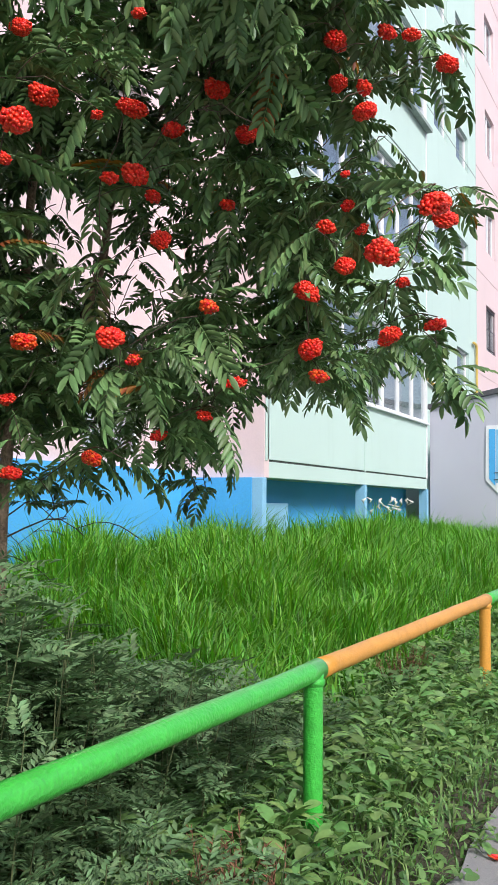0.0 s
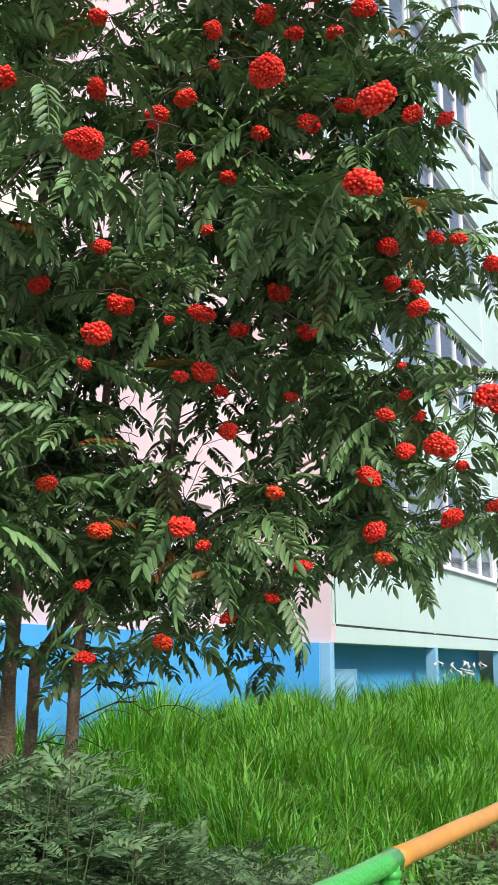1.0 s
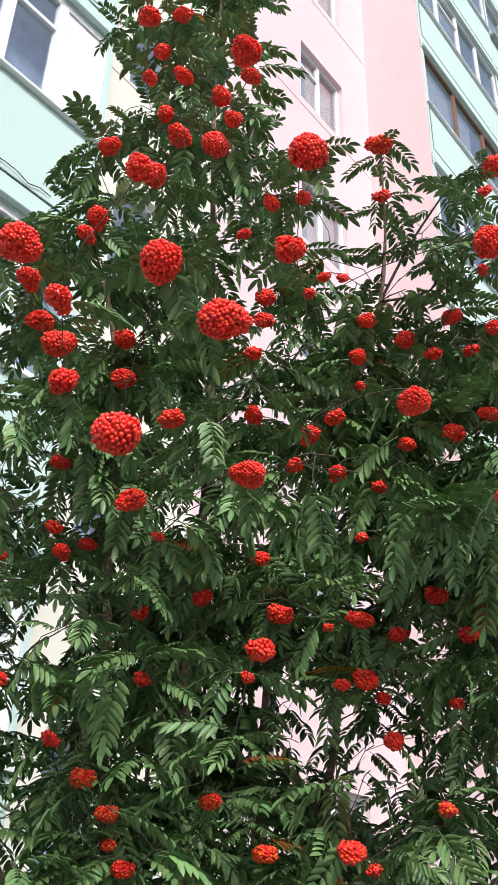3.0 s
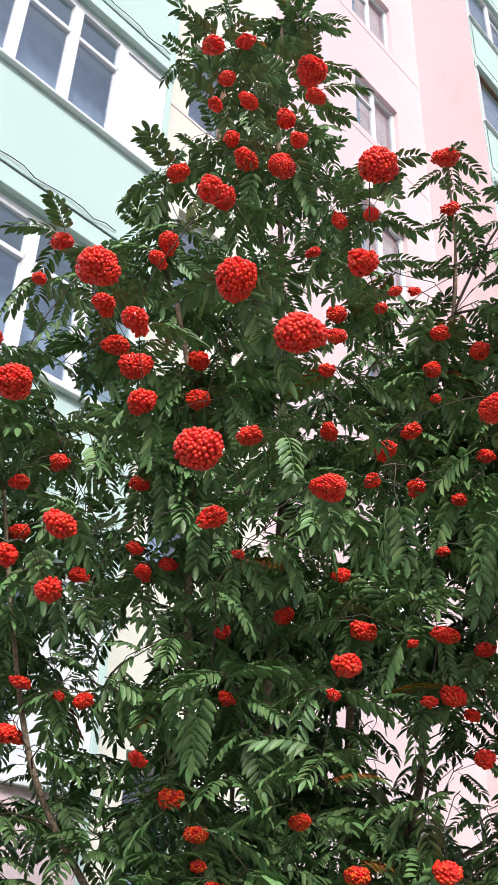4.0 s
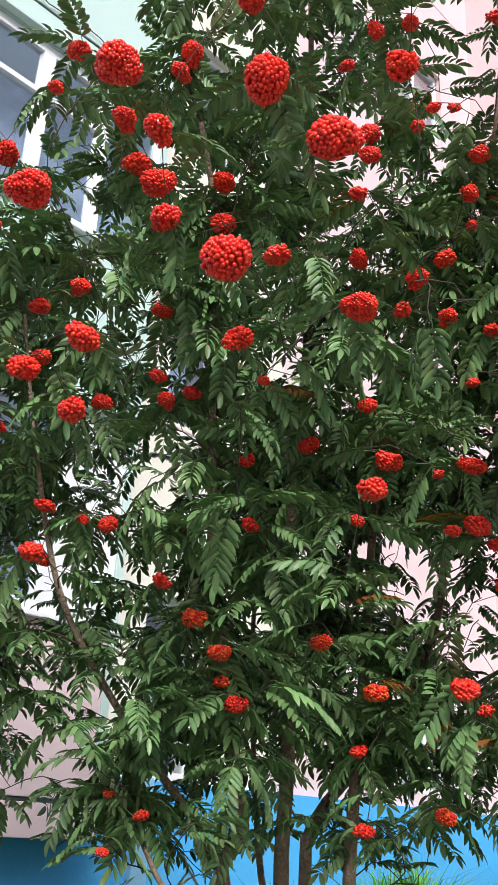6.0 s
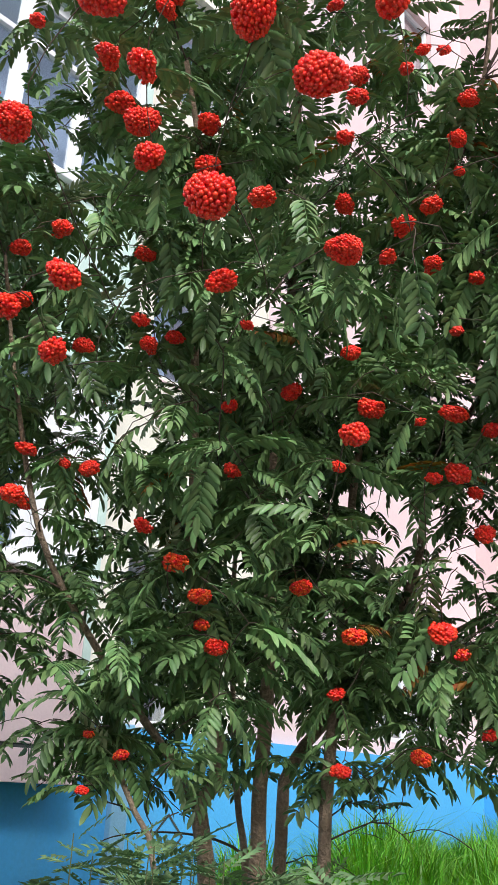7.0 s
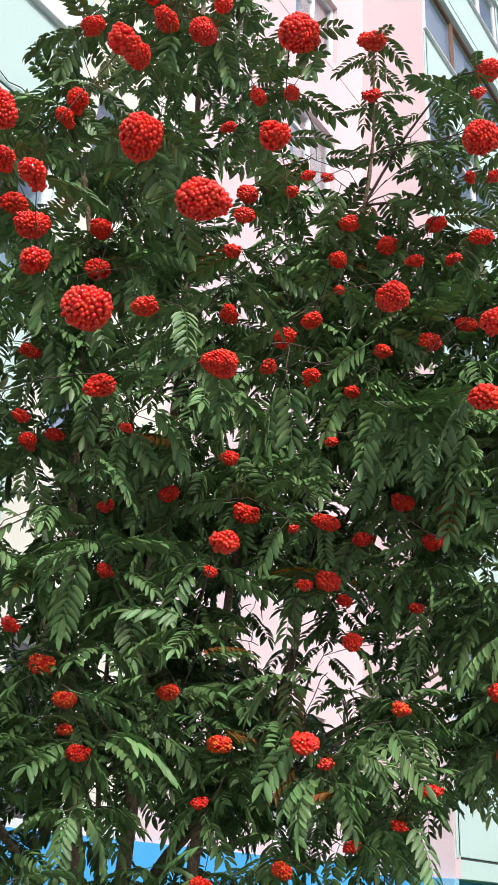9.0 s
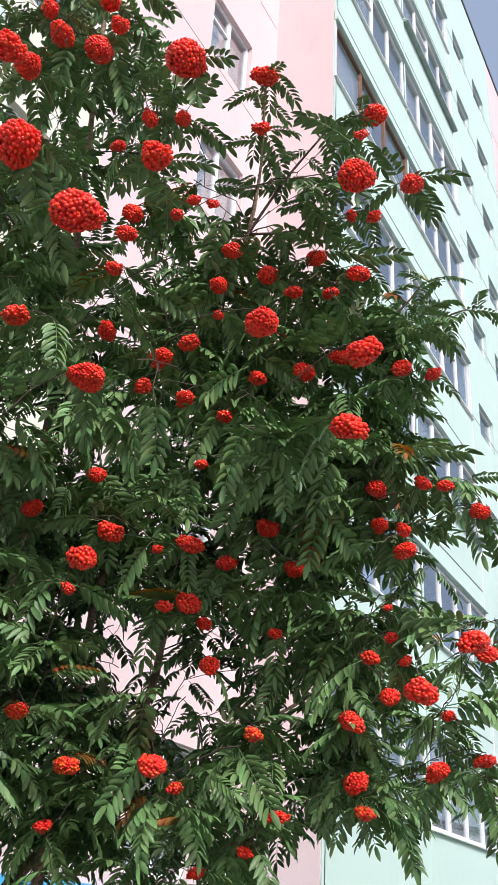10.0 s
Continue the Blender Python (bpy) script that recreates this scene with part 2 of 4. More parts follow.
def build_ground():
    xs = [-400, -120, -40, -12, -7] + [-5.4 + 0.18 * i for i in range(26)] + [-0.55]
    ys = [-400, -100, -30, -8] + [-3 + 0.3 * i for i in range(70)] + [24, 40, 100, 400]
    verts = [(x, y, ground_z(x, y)) for y in ys for x in xs]
    w = len(xs)
    faces = [(j * w + i, j * w + i + 1, (j + 1) * w + i + 1, (j + 1) * w + i) for j in range(len(ys) - 1) for i in range(w - 1)]
    tagged(mesh_ob("ground", verts, faces, M_SOIL, smooth=True), "dark soil of the lawn under grass and weeds", "ground", kind="structure")
    # footpath, edge worn uneven
    yy = [-400, -60, -12] + [-4 + 0.12 * i for i in range(160)] + [20, 60, 400]
    verts, faces = [], []
    for y in yy:
        e = -0.765 + 0.05 * noise.noise((y * 2.1, 0, 5)) + 0.03 * noise.noise((y * 9, 0, 9))
        for x in (e - 0.02, e, 0.6, 6, 400):
            verts.append((x, y, -0.03 if x < e else 0.018))
    for j in range(len(yy) - 1):
        for i in range(4):
            a = j * 5 + i
            faces.append((a, a + 1, a + 6, a + 5))
    tagged(mesh_ob("pavement", verts, faces, M_ASPHALT), "worn grey asphalt footpath with a crumbling edge", "pavement", kind="structure")


build_ground()

# ---- the house: loggias, facades, plinth ----
FLOOR, BASE, STOREYS = 2.87, 1.5, 10
TOP = BASE + FLOOR * STOREYS
window_count = [0]


def window(axis, at, u0, u1, z0, z1, panes, label, frame_mat=M_WHITE, transoms=(), blind=(), interior=M_ROOM_SKY, sill=False, bars=False, depth=0.06, curtain=0.0):
    """A glazed frame in an opening: outer frame, mullions, a pane for each light, a sill, and a room back, by default
    tinted like reflected sky.
    """
    window_count[0] += 1
    base = new("window_%d" % window_count[0])
    tagged(base, label, "window", kind="structure")

    def bx(name, a, b, c, d, w0, w1, material, bevel=0.004, label=""):
        if axis == "x":
            return box(name, at + w0, at + w1, a, b, c, d, material, base, bevel, label)
        return box(name, a, b, at - w1, at - w0, c, d, material, base, bevel, label)

    fw = 0.055 if panes < 6 else 0.075
    bm = bmesh.new()

    def fr(a, b, c, d, w0=-depth, w1=0.0):
        if axis == "x":
            add_box(bm, at + w0, at + w1, a, b, c, d, 0.004)
        else:
            add_box(bm, a, b, at - w1, at - w0, c, d, 0.004)

    fr(u0, u1, z0, z0 + fw)
    fr(u0, u1, z1 - fw, z1)
    fr(u0, u0 + fw, z0 + fw, z1 - fw)
    fr(u1 - fw, u1, z0 + fw, z1 - fw)
    w = (u1 - u0 - fw) / panes
    for i in range(1, panes):
        c = u0 + fw / 2 + i * w
        fr(c - fw * 0.7, c + fw * 0.7, z0 + fw, z1 - fw)
    for i in transoms:
        a = u0 + fw / 2 + i * w
        fr(a + fw / 2, a + w - fw / 2, z1 - 0.42 * (z1 - z0) * 0.8, z1 - 0.42 * (z1 - z0) * 0.8 + 0.045)
    part("window_frame", bm, frame_mat, base)
    for i in range(panes):
        a = u0 + fw / 2 + i * w + fw / 2
        if i in blind:
            bx("infill_panel", a, a + w - fw, z0 + fw, z1 - fw, -0.045, -0.02, M_WHITE, 0.003, "blank white plastic infill panel")
        else:
            p = bx("pane", a, a + w - fw, z0 + fw, z1 - fw, -0.038, -0.03, M_GLASS, 0)
            p.visible_shadow = False
    if curtain:
        bx("curtain", u0 + fw, u0 + fw + (u1 - u0) * curtain, z0 + fw, z1 - fw, -0.16, -0.13, M_CURTAIN, 0)
    # board behind the glass; its default colour carries the reflected sky
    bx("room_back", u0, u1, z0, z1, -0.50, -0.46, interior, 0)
    if sill:
        bx("window_sill", u0 - 0.04, u1 + 0.04, z0 - 0.035, z0, -0.02, 0.07, M_JOINT)
    if bars:
        n = max(3, int((u1 - u0) / 0.14))
        for i in range(n + 1):
            c = u0 + (u1 - u0) * i / n
            bx("bar", c - 0.008, c + 0.008, z0, z1, 0.03, 0.046, M_METAL, 0)
        for z in (z0 + 0.1, (z0 + z1) / 2, z1 - 0.1):
            bx("bar", u0, u1, z - 0.01, z + 0.01, 0.046, 0.06, M_METAL, 0)
    return base


def loggia_stack(name, x, x_back, cuts, storeys, styles, base_z, floor, deep_ledges=(), foot=None):
    """A column of glazed loggias: a slab, parapet panels and a glazing band for each storey and section."""
    base = new(name)
    tagged(base, "column of glazed loggias with mint-green painted concrete parapets", "loggia", kind="structure")
    y0, y1 = cuts[0], cuts[-1]
    head = base_z + floor * storeys
    for k in range(storeys):
        z = base_z + floor * k
        paint = foot if foot and k == 0 else M_MINT
        box("slab", x_back, x - 0.004, y0, y1, z, z + 0.19, paint, base, 0.006)
        for i, (a, b) in enumerate(zip(cuts, cuts[1:])):
            parapet = box("parapet", x - 0.12, x, a + 0.008, b - 0.008, z + 0.215, z + 1.21, paint, base, 0.008)
            box("parapet_joint", x - 0.1, x - 0.012, a, b, z + 0.19, z + 0.215, M_CRACK, base, 0)
            box("window_ledge", x - 0.13, x + 0.06, a + 0.01, b - 0.01, z + 1.21, z + 1.24, M_WHITE, parapet, 0.006, "white metal ledge")
            if (k, i) in deep_ledges:
                box("ledge_underside", x + 0.002, x + 0.13, a + 0.01, b - 0.01, z + 1.13, z + 1.205, M_JOINT, parapet, 0.006, "deep grey metal drip ledge")
        box("drip_ledge", x + 0.002, x + 0.07, y0 + 0.02, y1 - 0.02, z + 2.64, z + 2.675, M_MINT, base, 0.004)
        box("lintel", x - 0.12, x, y0, y1, z + 2.62, z + floor - 0.002, M_MINT, base, 0.004)
        for i, (a, b) in enumerate(zip(cuts, cuts[1:])):
            window("x", x - 0.01, a + 0.05, b - 0.05, z + 1.242, z + 2.618, **styles(k, i))
    for y in cuts:
        lo, hi = (y, y + 0.1) if y == cuts[0] else (y - 0.1, y) if y == cuts[-1] else (y - 0.05, y + 0.05)
        box("partition", x_back, x - 0.13, lo, hi, base_z + 0.19, head, M_MINT, base, 0)
        box("cover_strip", x - 0.005, x + 0.012, lo + 0.02, hi - 0.02, base_z + 0.2, head, M_WHITE if y == cuts[-1] and not foot else M_MINT, base, 0.003)
    return base


def right_style(k, i):
    panes = (4, 4)[i]
    if k == 0:
        return dict(panes=4, label="white plastic loggia glazing reflecting a pale yellow house", interior=M_CURTAIN, curtain=0.3)
    if (k, i) == (4, 0):
        return dict(panes=3, label="old brown wooden loggia glazing", frame_mat=M_BROWN, curtain=0.55)
    return dict(panes=panes, label="white plastic loggia glazing with blue-grey panes", transoms=(1,) if (k + i) % 2 else (2,), curtain=(0.0, 0.3, 0.55)[(k + 2 * i) % 3])


def left_style(k, i):
    return dict(panes=7, label="white plastic loggia glazing with a blank end panel", transoms=(0, 2, 4, 5), blind=(6,) if k % 2 == 0 else (), curtain=0.2 * (k % 3))


RIGHT_Y, MID_Y, END_Y = 10.0, 13.7, 17.4
loggia_stack("loggia_wall_right", -4.6, -5.72, (RIGHT_Y, MID_Y, END_Y), STOREYS, right_style, BASE, FLOOR, ((2, 0), (2, 1), (6, 1)))
loggia_stack("loggia_wall_left", -4.9, -5.72, (-4.2, -0.3, 3.65), 6, left_style, 1.16, 2.71, foot=M_PINK)

pink_holes = [(7.95, 9.15, 1.72 + FLOOR * k, 3.05 + FLOOR * k) for k in range(STOREYS)]
cream_holes = [(4.55, 5.2, 1.6 + FLOOR * k, 2.98 + FLOOR * k) for k in range(STOREYS)]
wall("wall_pink_recess", "x", -5.72, -0.3, 6.0, RIGHT_Y, 1.58, TOP, pink_holes, M_PINK, "pale pink painted concrete panel wall with windows")
wall("wall_cream_recess", "x", -5.72, -0.3, 3.0, 6.0, 1.58, TOP, cream_holes, M_CREAM, "cream painted concrete panel wall beside the loggias")
wall("wall_pink_return", "y", RIGHT_Y - 0.01, 0.14, -5.72, -4.6, 1.50, TOP, [], M_PINK, "pink painted side wall of the projecting loggias")
for k in range(STOREYS):
    window("x", -5.80, *pink_holes[k][:2], *pink_holes[k][2:], 2, "white two-light window in the pink wall", sill=True, transoms=(0,), curtain=0.9)
    if k < 7:
        window("x", -5.80, *cream_holes[k][:2], *cream_holes[k][2:], 1, "narrow window with a brown ledge in the cream wall", frame_mat=M_BROWN if k == 3 else M_WHITE, sill=True)
mint_cols = [(20.75, 22.05), (22.95, 24.3)]
mint_holes = [(a, b, 1.36 + FLOOR * k, 2.30 + FLOOR * k) for a, b in mint_cols for k in range(STOREYS)]
wall("wall_mint_stairs", "x", -5.3, -0.3, END_Y, 25.3, 0.0, TOP + 1.2, mint_holes, M_MINT, "pale mint painted panel wall with small square windows")
far_cols = [(26.6, 27.95), (30.4, 31.8), (34.0, 35.4)]
far_holes = [(a, b, 2.75 + FLOOR * k, 4.06 + FLOOR * k) for a, b in far_cols for k in range(STOREYS - 1)]
wall("wall_pink_far", "x", -5.3, -0.3, 25.3, 40.0, 0.0, TOP + 1.2, far_holes, M_PINK, "pale pink painted panel wall with tall windows")
wall("wall_far_end", "y", 40.0, 0.3, -16.0, -5.3, 0.0, TOP + 1.2, [], M_PINK, "blank end wall of the house")
wall("wall_back", "x", -16.0, -0.3, -12.0, 40.0, 0.0, TOP, [], M_PINK, "plain back wall of the house")
for a, b, c, d in mint_holes:
    window("x", -5.38, a, b, c, d, 1, "small square window in the mint wall", sill=True)
for a, b, c, d in far_holes:
    window("x", -5.38, a, b, c, d, 2, "tall window in the far pink wall", sill=True, bars=c < 6, curtain=0.4)
roof = box("roof", -16.0, -5.26, -12.0, 40.1, TOP + 1.2, TOP + 1.35, M_ROOF, None, 0.02)
tagged(roof, "flat roof edge of the house with dark felt", "roof", kind="structure")
# seams between the panels
seams = new("panel_seams")
tagged(seams, "grey sealed joints between the facade panels", "joint", kind="structure")
for k in range(1, STOREYS):
    z = BASE + FLOOR * k + 0.05
    box("seam", -5.725, -5.714, 3.9, RIGHT_Y - 0.05, z, z + 0.018, M_SEAM, seams, 0)
    box("seam", -5.302, -5.293, END_Y + 0.1, 25.28, z, z + 0.02, M_JOINT, seams, 0)
    box("seam", -5.302, -5.293, 25.32, 39.9, z + 0.4, z + 0.42, M_SEAM, seams, 0)
for y in (6.0, 25.3):
    box("seam", -5.725 if y < 10 else -5.302, -5.714 if y < 10 else -5.293, y - 0.008, y + 0.008, 1.6, TOP, M_CREAM if y < 10 else M_PINK, seams, 0)

# blue plinth
wall("plinth_recess", "x", -5.66, -0.36, 4.1, RIGHT_Y, -0.2, 1.58, [], M_BLUE, "bright blue painted plinth wall")
wall("plinth_return", "y", RIGHT_Y - 0.09, 0.12, -5.66, -4.72, -0.2, 1.498, [], M_BLUE, "bright blue painted plinth return under the loggias")
wall("plinth_left", "x", -5.15, -0.3, -12.0, 4.1, -0.2, 1.158, [], M_BLUE, "bright blue painted plinth under the loggias")
wall("plinth_undercroft", "x", -5.02, -0.3, RIGHT_Y + 0.05, END_Y, -0.2, 1.498, [], M_BLUE, "blue back wall of the open space under the loggias")
tagged(box("loggia_post", -5.40, -5.1, 4.1, 4.24, -0.2, 1.56, M_PALEBLUE, None, 0.01), "pale blue corner post under the loggia slab", "post", group="posts under the loggias", kind="structure")
for y in (RIGHT_Y - 0.08, MID_Y - 0.05, END_Y - 0.1):
    tagged(box("loggia_post", -4.74, -4.58, y, y + 0.11, -0.2, 1.498, M_PALEBLUE, None, 0.01), "pale blue concrete post under the loggia slab", "post", group="posts under the loggias", kind="structure")
tagged(box("undercroft_screen", -4.98, -4.93, 10.7, 11.5, -0.2, 1.2, M_PALEBLUE, None, 0.01), "blue board standing in the space under the loggias", "board")
def slack_cable(x, y0, y1, z, name, label):
    r = random.Random(int(z * 10))
    path = [(x + r.uniform(0, 0.012), y0 + (y1 - y0) * i / 40, z - 0.07 * abs(math.sin(i * 0.8)) * r.uniform(0.1, 1.0)) for i in range(41)]
    v, f = tube(path, [0.0045] * 41, 5)
    tagged(mesh_ob(name, v, f, M_METAL, smooth=True), label, "cable")


slack_cable(-4.89, -1.5, 3.2, 6.87, "cable", "thin dark cable sagging along the loggia slab")
slack_cable(-4.89, -0.5, 3.55, 9.57, "cable", "thin dark cable sagging along the loggia slab")
# low grey porch block
gv = [(-4.56, 17.45, -0.2), (-0.6, 17.45, -0.2), (-0.6, 17.45, 3.80), (-4.56, 17.45, 3.02)]
gv += [(x, 24.0, z) for x, _, z in gv]
porch = new("porch_block")
tagged(porch, "low grey rendered porch block with a sloping dark felt roof", "porch", kind="structure")
mesh_ob("porch_wall", gv, [(0, 1, 2, 3), (5, 4, 7, 6), (1, 5, 6, 2), (4, 0, 3, 7), (4, 5, 1, 0), (3, 2, 6, 7)], M_GREY, porch)
rv = [(-4.59, 17.39, 3.02), (-0.5, 17.39, 3.826), (-0.5, 24, 3.826), (-4.59, 24, 3.02)]
rv += [(x, y, z + 0.09) for x, y, z in rv]
mesh_ob("porch_roof", rv, [(3, 2, 1, 0), (4, 5, 6, 7), (0, 1, 5, 4), (1, 2, 6, 5), (2, 3, 7, 6), (3, 0, 4, 7)], M_ROOF, porch)
pw = [(-3.50, 2.68), (-2.75, 2.68), (-2.75, 1.44), (-3.30, 1.44), (-3.52, 1.67)]
mesh_ob("porch_window_surround", [(x, 17.425, z) for x, z in pw] + [(x, 17.47, z) for x, z in pw], [(0, 1, 2, 3, 4), (9, 8, 7, 6, 5)] + [(i, (i + 1) % 5, (i + 1) % 5 + 5, i + 5) for i in range(5)], M_WHITE, porch)
pi = [(-3.45, 2.61), (-3.34, 2.61), (-3.34, 1.57), (-3.45, 1.69)]
mesh_ob("porch_window_panel", [(x, 17.415, z) for x, z in pi] + [(x, 17.424, z) for x, z in pi], [(0, 1, 2, 3), (7, 6, 5, 4)] + [(i, (i + 1) % 4, (i + 1) % 4 + 4, i + 4) for i in range(4)], M_BLUE, porch)
for z in (1.68, 1.80):
    box("window_bar", -3.36, -2.75, 17.40, 17.418, z, z + 0.012, M_METAL, porch, 0)
box("porch_glass", -3.33, -2.8, 17.418, 17.424, 1.62, 2.6, M_PALEBLUE, porch, 0)
# gas pipe along the far wall
v, f = tube([(-5.24, 19.8, 3.95), (-5.24, 23.3, 3.55), (-5.24, 24.9, 3.45), (-5.24, 24.98, 3.55), (-5.24, 24.98, 5.4), (-5.24, 24.93, 5.5), (-5.24, 24.6, 5.5)], [0.035] * 7, 8)
tagged(mesh_ob("gas_pipe", v, f, M_PIPE, smooth=True), "thin ochre gas pipe running up the facade", "pipe")
# painted diamond on the plinth
dv = []
for r in (0.165, 0.14):
    dv += [(-5.655, 5.13 + a * r, 0.83 + b * r) for a, b in ((0, 1), (1, 0), (0, -1), (-1, 0))]
tagged(mesh_ob("painted_diamond", dv, [(i, (i + 1) % 4, (i + 1) % 4 + 4, i + 4) for i in range(4)], M_CRACK), "dark diamond outline drawn on the blue plinth", "graffiti")


# pale house on the other side of the yard, seen in the panes alone
def opposite_house():
    holes = [(y, y + 1.5, 1.6 + 2.8 * k, 3.1 + 2.8 * k) for y in range(-24, 60, 3) for k in range(5)]
    wall("house_opposite", "x", 26.0, 0.3, -26, 62, 0, 15.2, holes, M_CREAM, "pale cream block of flats across the yard")
    box("house_opposite_rooms", 26.35, 26.5, -26, 62, 0, 15.1, M_ROOM_SKY, None, 0)
    tagged(bpy.data.objects["house_opposite_rooms"], "blue-grey room backs behind the windows across the yard", "wall", kind="structure")


opposite_house()


# ---- pipe rail ----
def rail_run():
    z = 0.6
    posts = [-2.48, 0.34, 3.16, 5.98, 8.80, 11.62]

    def rail_x(y):
        return -1.253 + 0.0075 * (y - 3.15)

    for i, (a, b) in enumerate(zip(posts, posts[1:])):
        green = i % 2 == 1
        m = M_GREEN_PAINT if green else M_ORANGE_PAINT
        colour = "bright green" if green else "orange"
        base = new("pipe_rail")
        tagged(base, "low lawn rail of %s painted steel pipe on a post" % colour, "rail", group="lawn rail sections")
        n = 24
        path = [(rail_x(a + (b - a) * j / n) + 0.004 * noise.noise((0, a + (b - a) * j / n, 1)), a + (b - a) * j / n + 0.002, z + 0.004 * noise.noise((3, (a + (b - a) * j / n) * 2, 1))) for j in range(n + 1)]
        v, f = tube(path, [0.036 + (0.0025 if j in (0, n) else 0) for j in range(n + 1)], 20)
        mesh_ob("rail_pipe", v, f, m, base, True)
        py = b - 0.045
        x = rail_x(py)
        v, f = tube([(x, py, -0.1), (x, py, 0.0), (x, py, 0.3), (x, py, 0.565), (x, py, 0.6)], [0.036, 0.035, 0.034, 0.035, 0.037], 20)
        post = mesh_ob("post", v, f, m, base, True)
        v, f = tube([(x, py, 0.552), (x, py, 0.56), (x, py, 0.57), (x, py, 0.578)], [0.036, 0.041, 0.042, 0.037], 20, False)
        mesh_ob("weld_seam", v, f, m, post, True)


rail_run()


# ---- leaves ----
def leaflet(length, width, fold, curl):
    """A lance-shaped leaflet along x, folded at the midrib: vertices and faces."""
    v, fa = [(0, 0, 0)], []
    for s, w in ((0.2, 0.74), (0.5, 1.0), (0.8, 0.72)):
        for k in (-1, 0, 1):
            v.append((s * length, k * w * width / 2, abs(k) * w * width * fold - curl * s * s * length))
    v.append((length, 0, -curl * length))
    for k in (0, 1):
        fa.append((0, 1 + k, 2 + k) if k == 0 else (0, 2, 3))
        fa.append((1 + k, 4 + k, 5 + k, 2 + k))
        fa.append((4 + k, 7 + k, 8 + k, 5 + k))
        fa.append((7 + k, 10, 8 + k))
    return np.array(v), fa


def compound_leaf(rng, pairs=6, length=0.16, droop=0.5, lw=0.30):
    """A feathered leaf along x: paired leaflets and one at the tip on a bowed stalk. Returns vertices and faces."""
    verts, faces = [], []

    def along(s):
        return np.array((length * (s - 0.10 * droop * s * s), 0, -length * droop * 0.55 * s * s))

    def put(v, fa, m, o):
        n = sum(len(q) for q in verts)
        verts.append(v @ m.T + o)
        faces.extend(tuple(i + n for i in f) for f in fa)

    def turn(az, el, twist):
        return np.array(Euler((twist, -el, az)).to_matrix())

    for i in range(pairs):
        s = 0.22 + 0.70 * i / (pairs - 1)
        big = length * (0.335 - 0.09 * abs(i - pairs * 0.45) / pairs) * rng.uniform(0.9, 1.1)
        slope = math.atan(0.9 * droop * s)
        for sign in (-1, 1):
            v, fa = leaflet(big, big * lw * rng.uniform(0.88, 1.12), 0.30, rng.uniform(0.05, 0.3))
            az = sign * rng.uniform(0.88, 1.08)
            put(v, fa, turn(az, -rng.uniform(0.12, 0.36) - slope * 0.4, sign * rng.uniform(-0.05, 0.22)), along(s))
    v, fa = leaflet(length * 0.34, length * 0.34 * lw, 0.2, 0.2)
    put(v, fa, turn(0, -math.atan(0.9 * droop), 0), along(0.95))
    sv, sf = tube([along(s) for s in (0, 0.35, 0.7, 1.0)], [0.0016, 0.0012, 0.0009, 0.0005], 3, False)
    put(np.array([tuple(q) for q in sv]), sf, np.eye(3), np.zeros(3))
    return np.concatenate(verts), faces


rng = random.Random(11)
LEAVES = [compound_leaf(rng, rng.choice((7, 7, 8, 8)), 0.156, d, w * 0.86) for d, w in ((0.4, 0.36), (0.6, 0.38), (0.8, 0.36), (1.0, 0.38), (0.7, 0.41), (0.5, 0.38), (0.9, 0.37), (1.2, 0.37))]


def small_leaf(rng, pairs=6, length=0.15, lw=0.36):
    """A small feathered weed leaf along x: folded, pointed leaflets of four faces."""
    verts, faces = [], []
    for i in range(pairs + 1):
        s = 0.2 + 0.78 * i / pairs
        for sign in (-1, 1) if i < pairs else (0,):
            a, big = sign * rng.uniform(0.8, 1.1), length * rng.uniform(0.24, 0.34)
            c, d, w, k = math.cos(a), math.sin(a), big * lw / 2, len(verts)
            o = (length * s, 0, -0.2 * length * s * s)
            for u, v, z in ((0, 0, 0), (0.5, -1, 0.35), (0.5, 1, 0.35), (1, 0, -0.5)):
                x, y = u * big, v * w
                verts.append((o[0] + c * x - d * y, o[1] + d * x + c * y, o[2] + z * w))
            faces += [(k, k + 1, k + 3), (k, k + 3, k + 2)]
    return np.array(verts), faces


SMALL_LEAVES = [small_leaf(rng, rng.choice((5, 6, 7)), 0.15, w) for w in (0.3, 0.36, 0.42, 0.34)]


def join_leaves(name, leaves, variants, material, parent, kind="stuff", label=""):
    """Many leaves in one mesh; each as (variant, 4x4 matrix)."""
    if not leaves:
        return None
    vs, loops, sizes, n = [], [], [], 0
    flat = [(np.array([i for f in fa for i in f]), np.array([len(f) for f in fa])) for _, fa in variants]
    for k, m in leaves:
        a = np.array(m)
        v = variants[k][0]
        vs.append(v @ a[:3, :3].T + a[:3, 3])
        loops.append(flat[k][0] + n)
        sizes.append(flat[k][1])
        n += len(v)
    ob = np_mesh(name, np.concatenate(vs), np.concatenate(loops), np.concatenate(sizes), material, parent)
    return tagged(ob, label, kind=kind)


def leaf_pose(p, az, el, roll, s):
    return Matrix.Translation(p) @ Euler((roll, -el, az)).to_matrix().to_4x4() @ Matrix.Scale(s, 4)


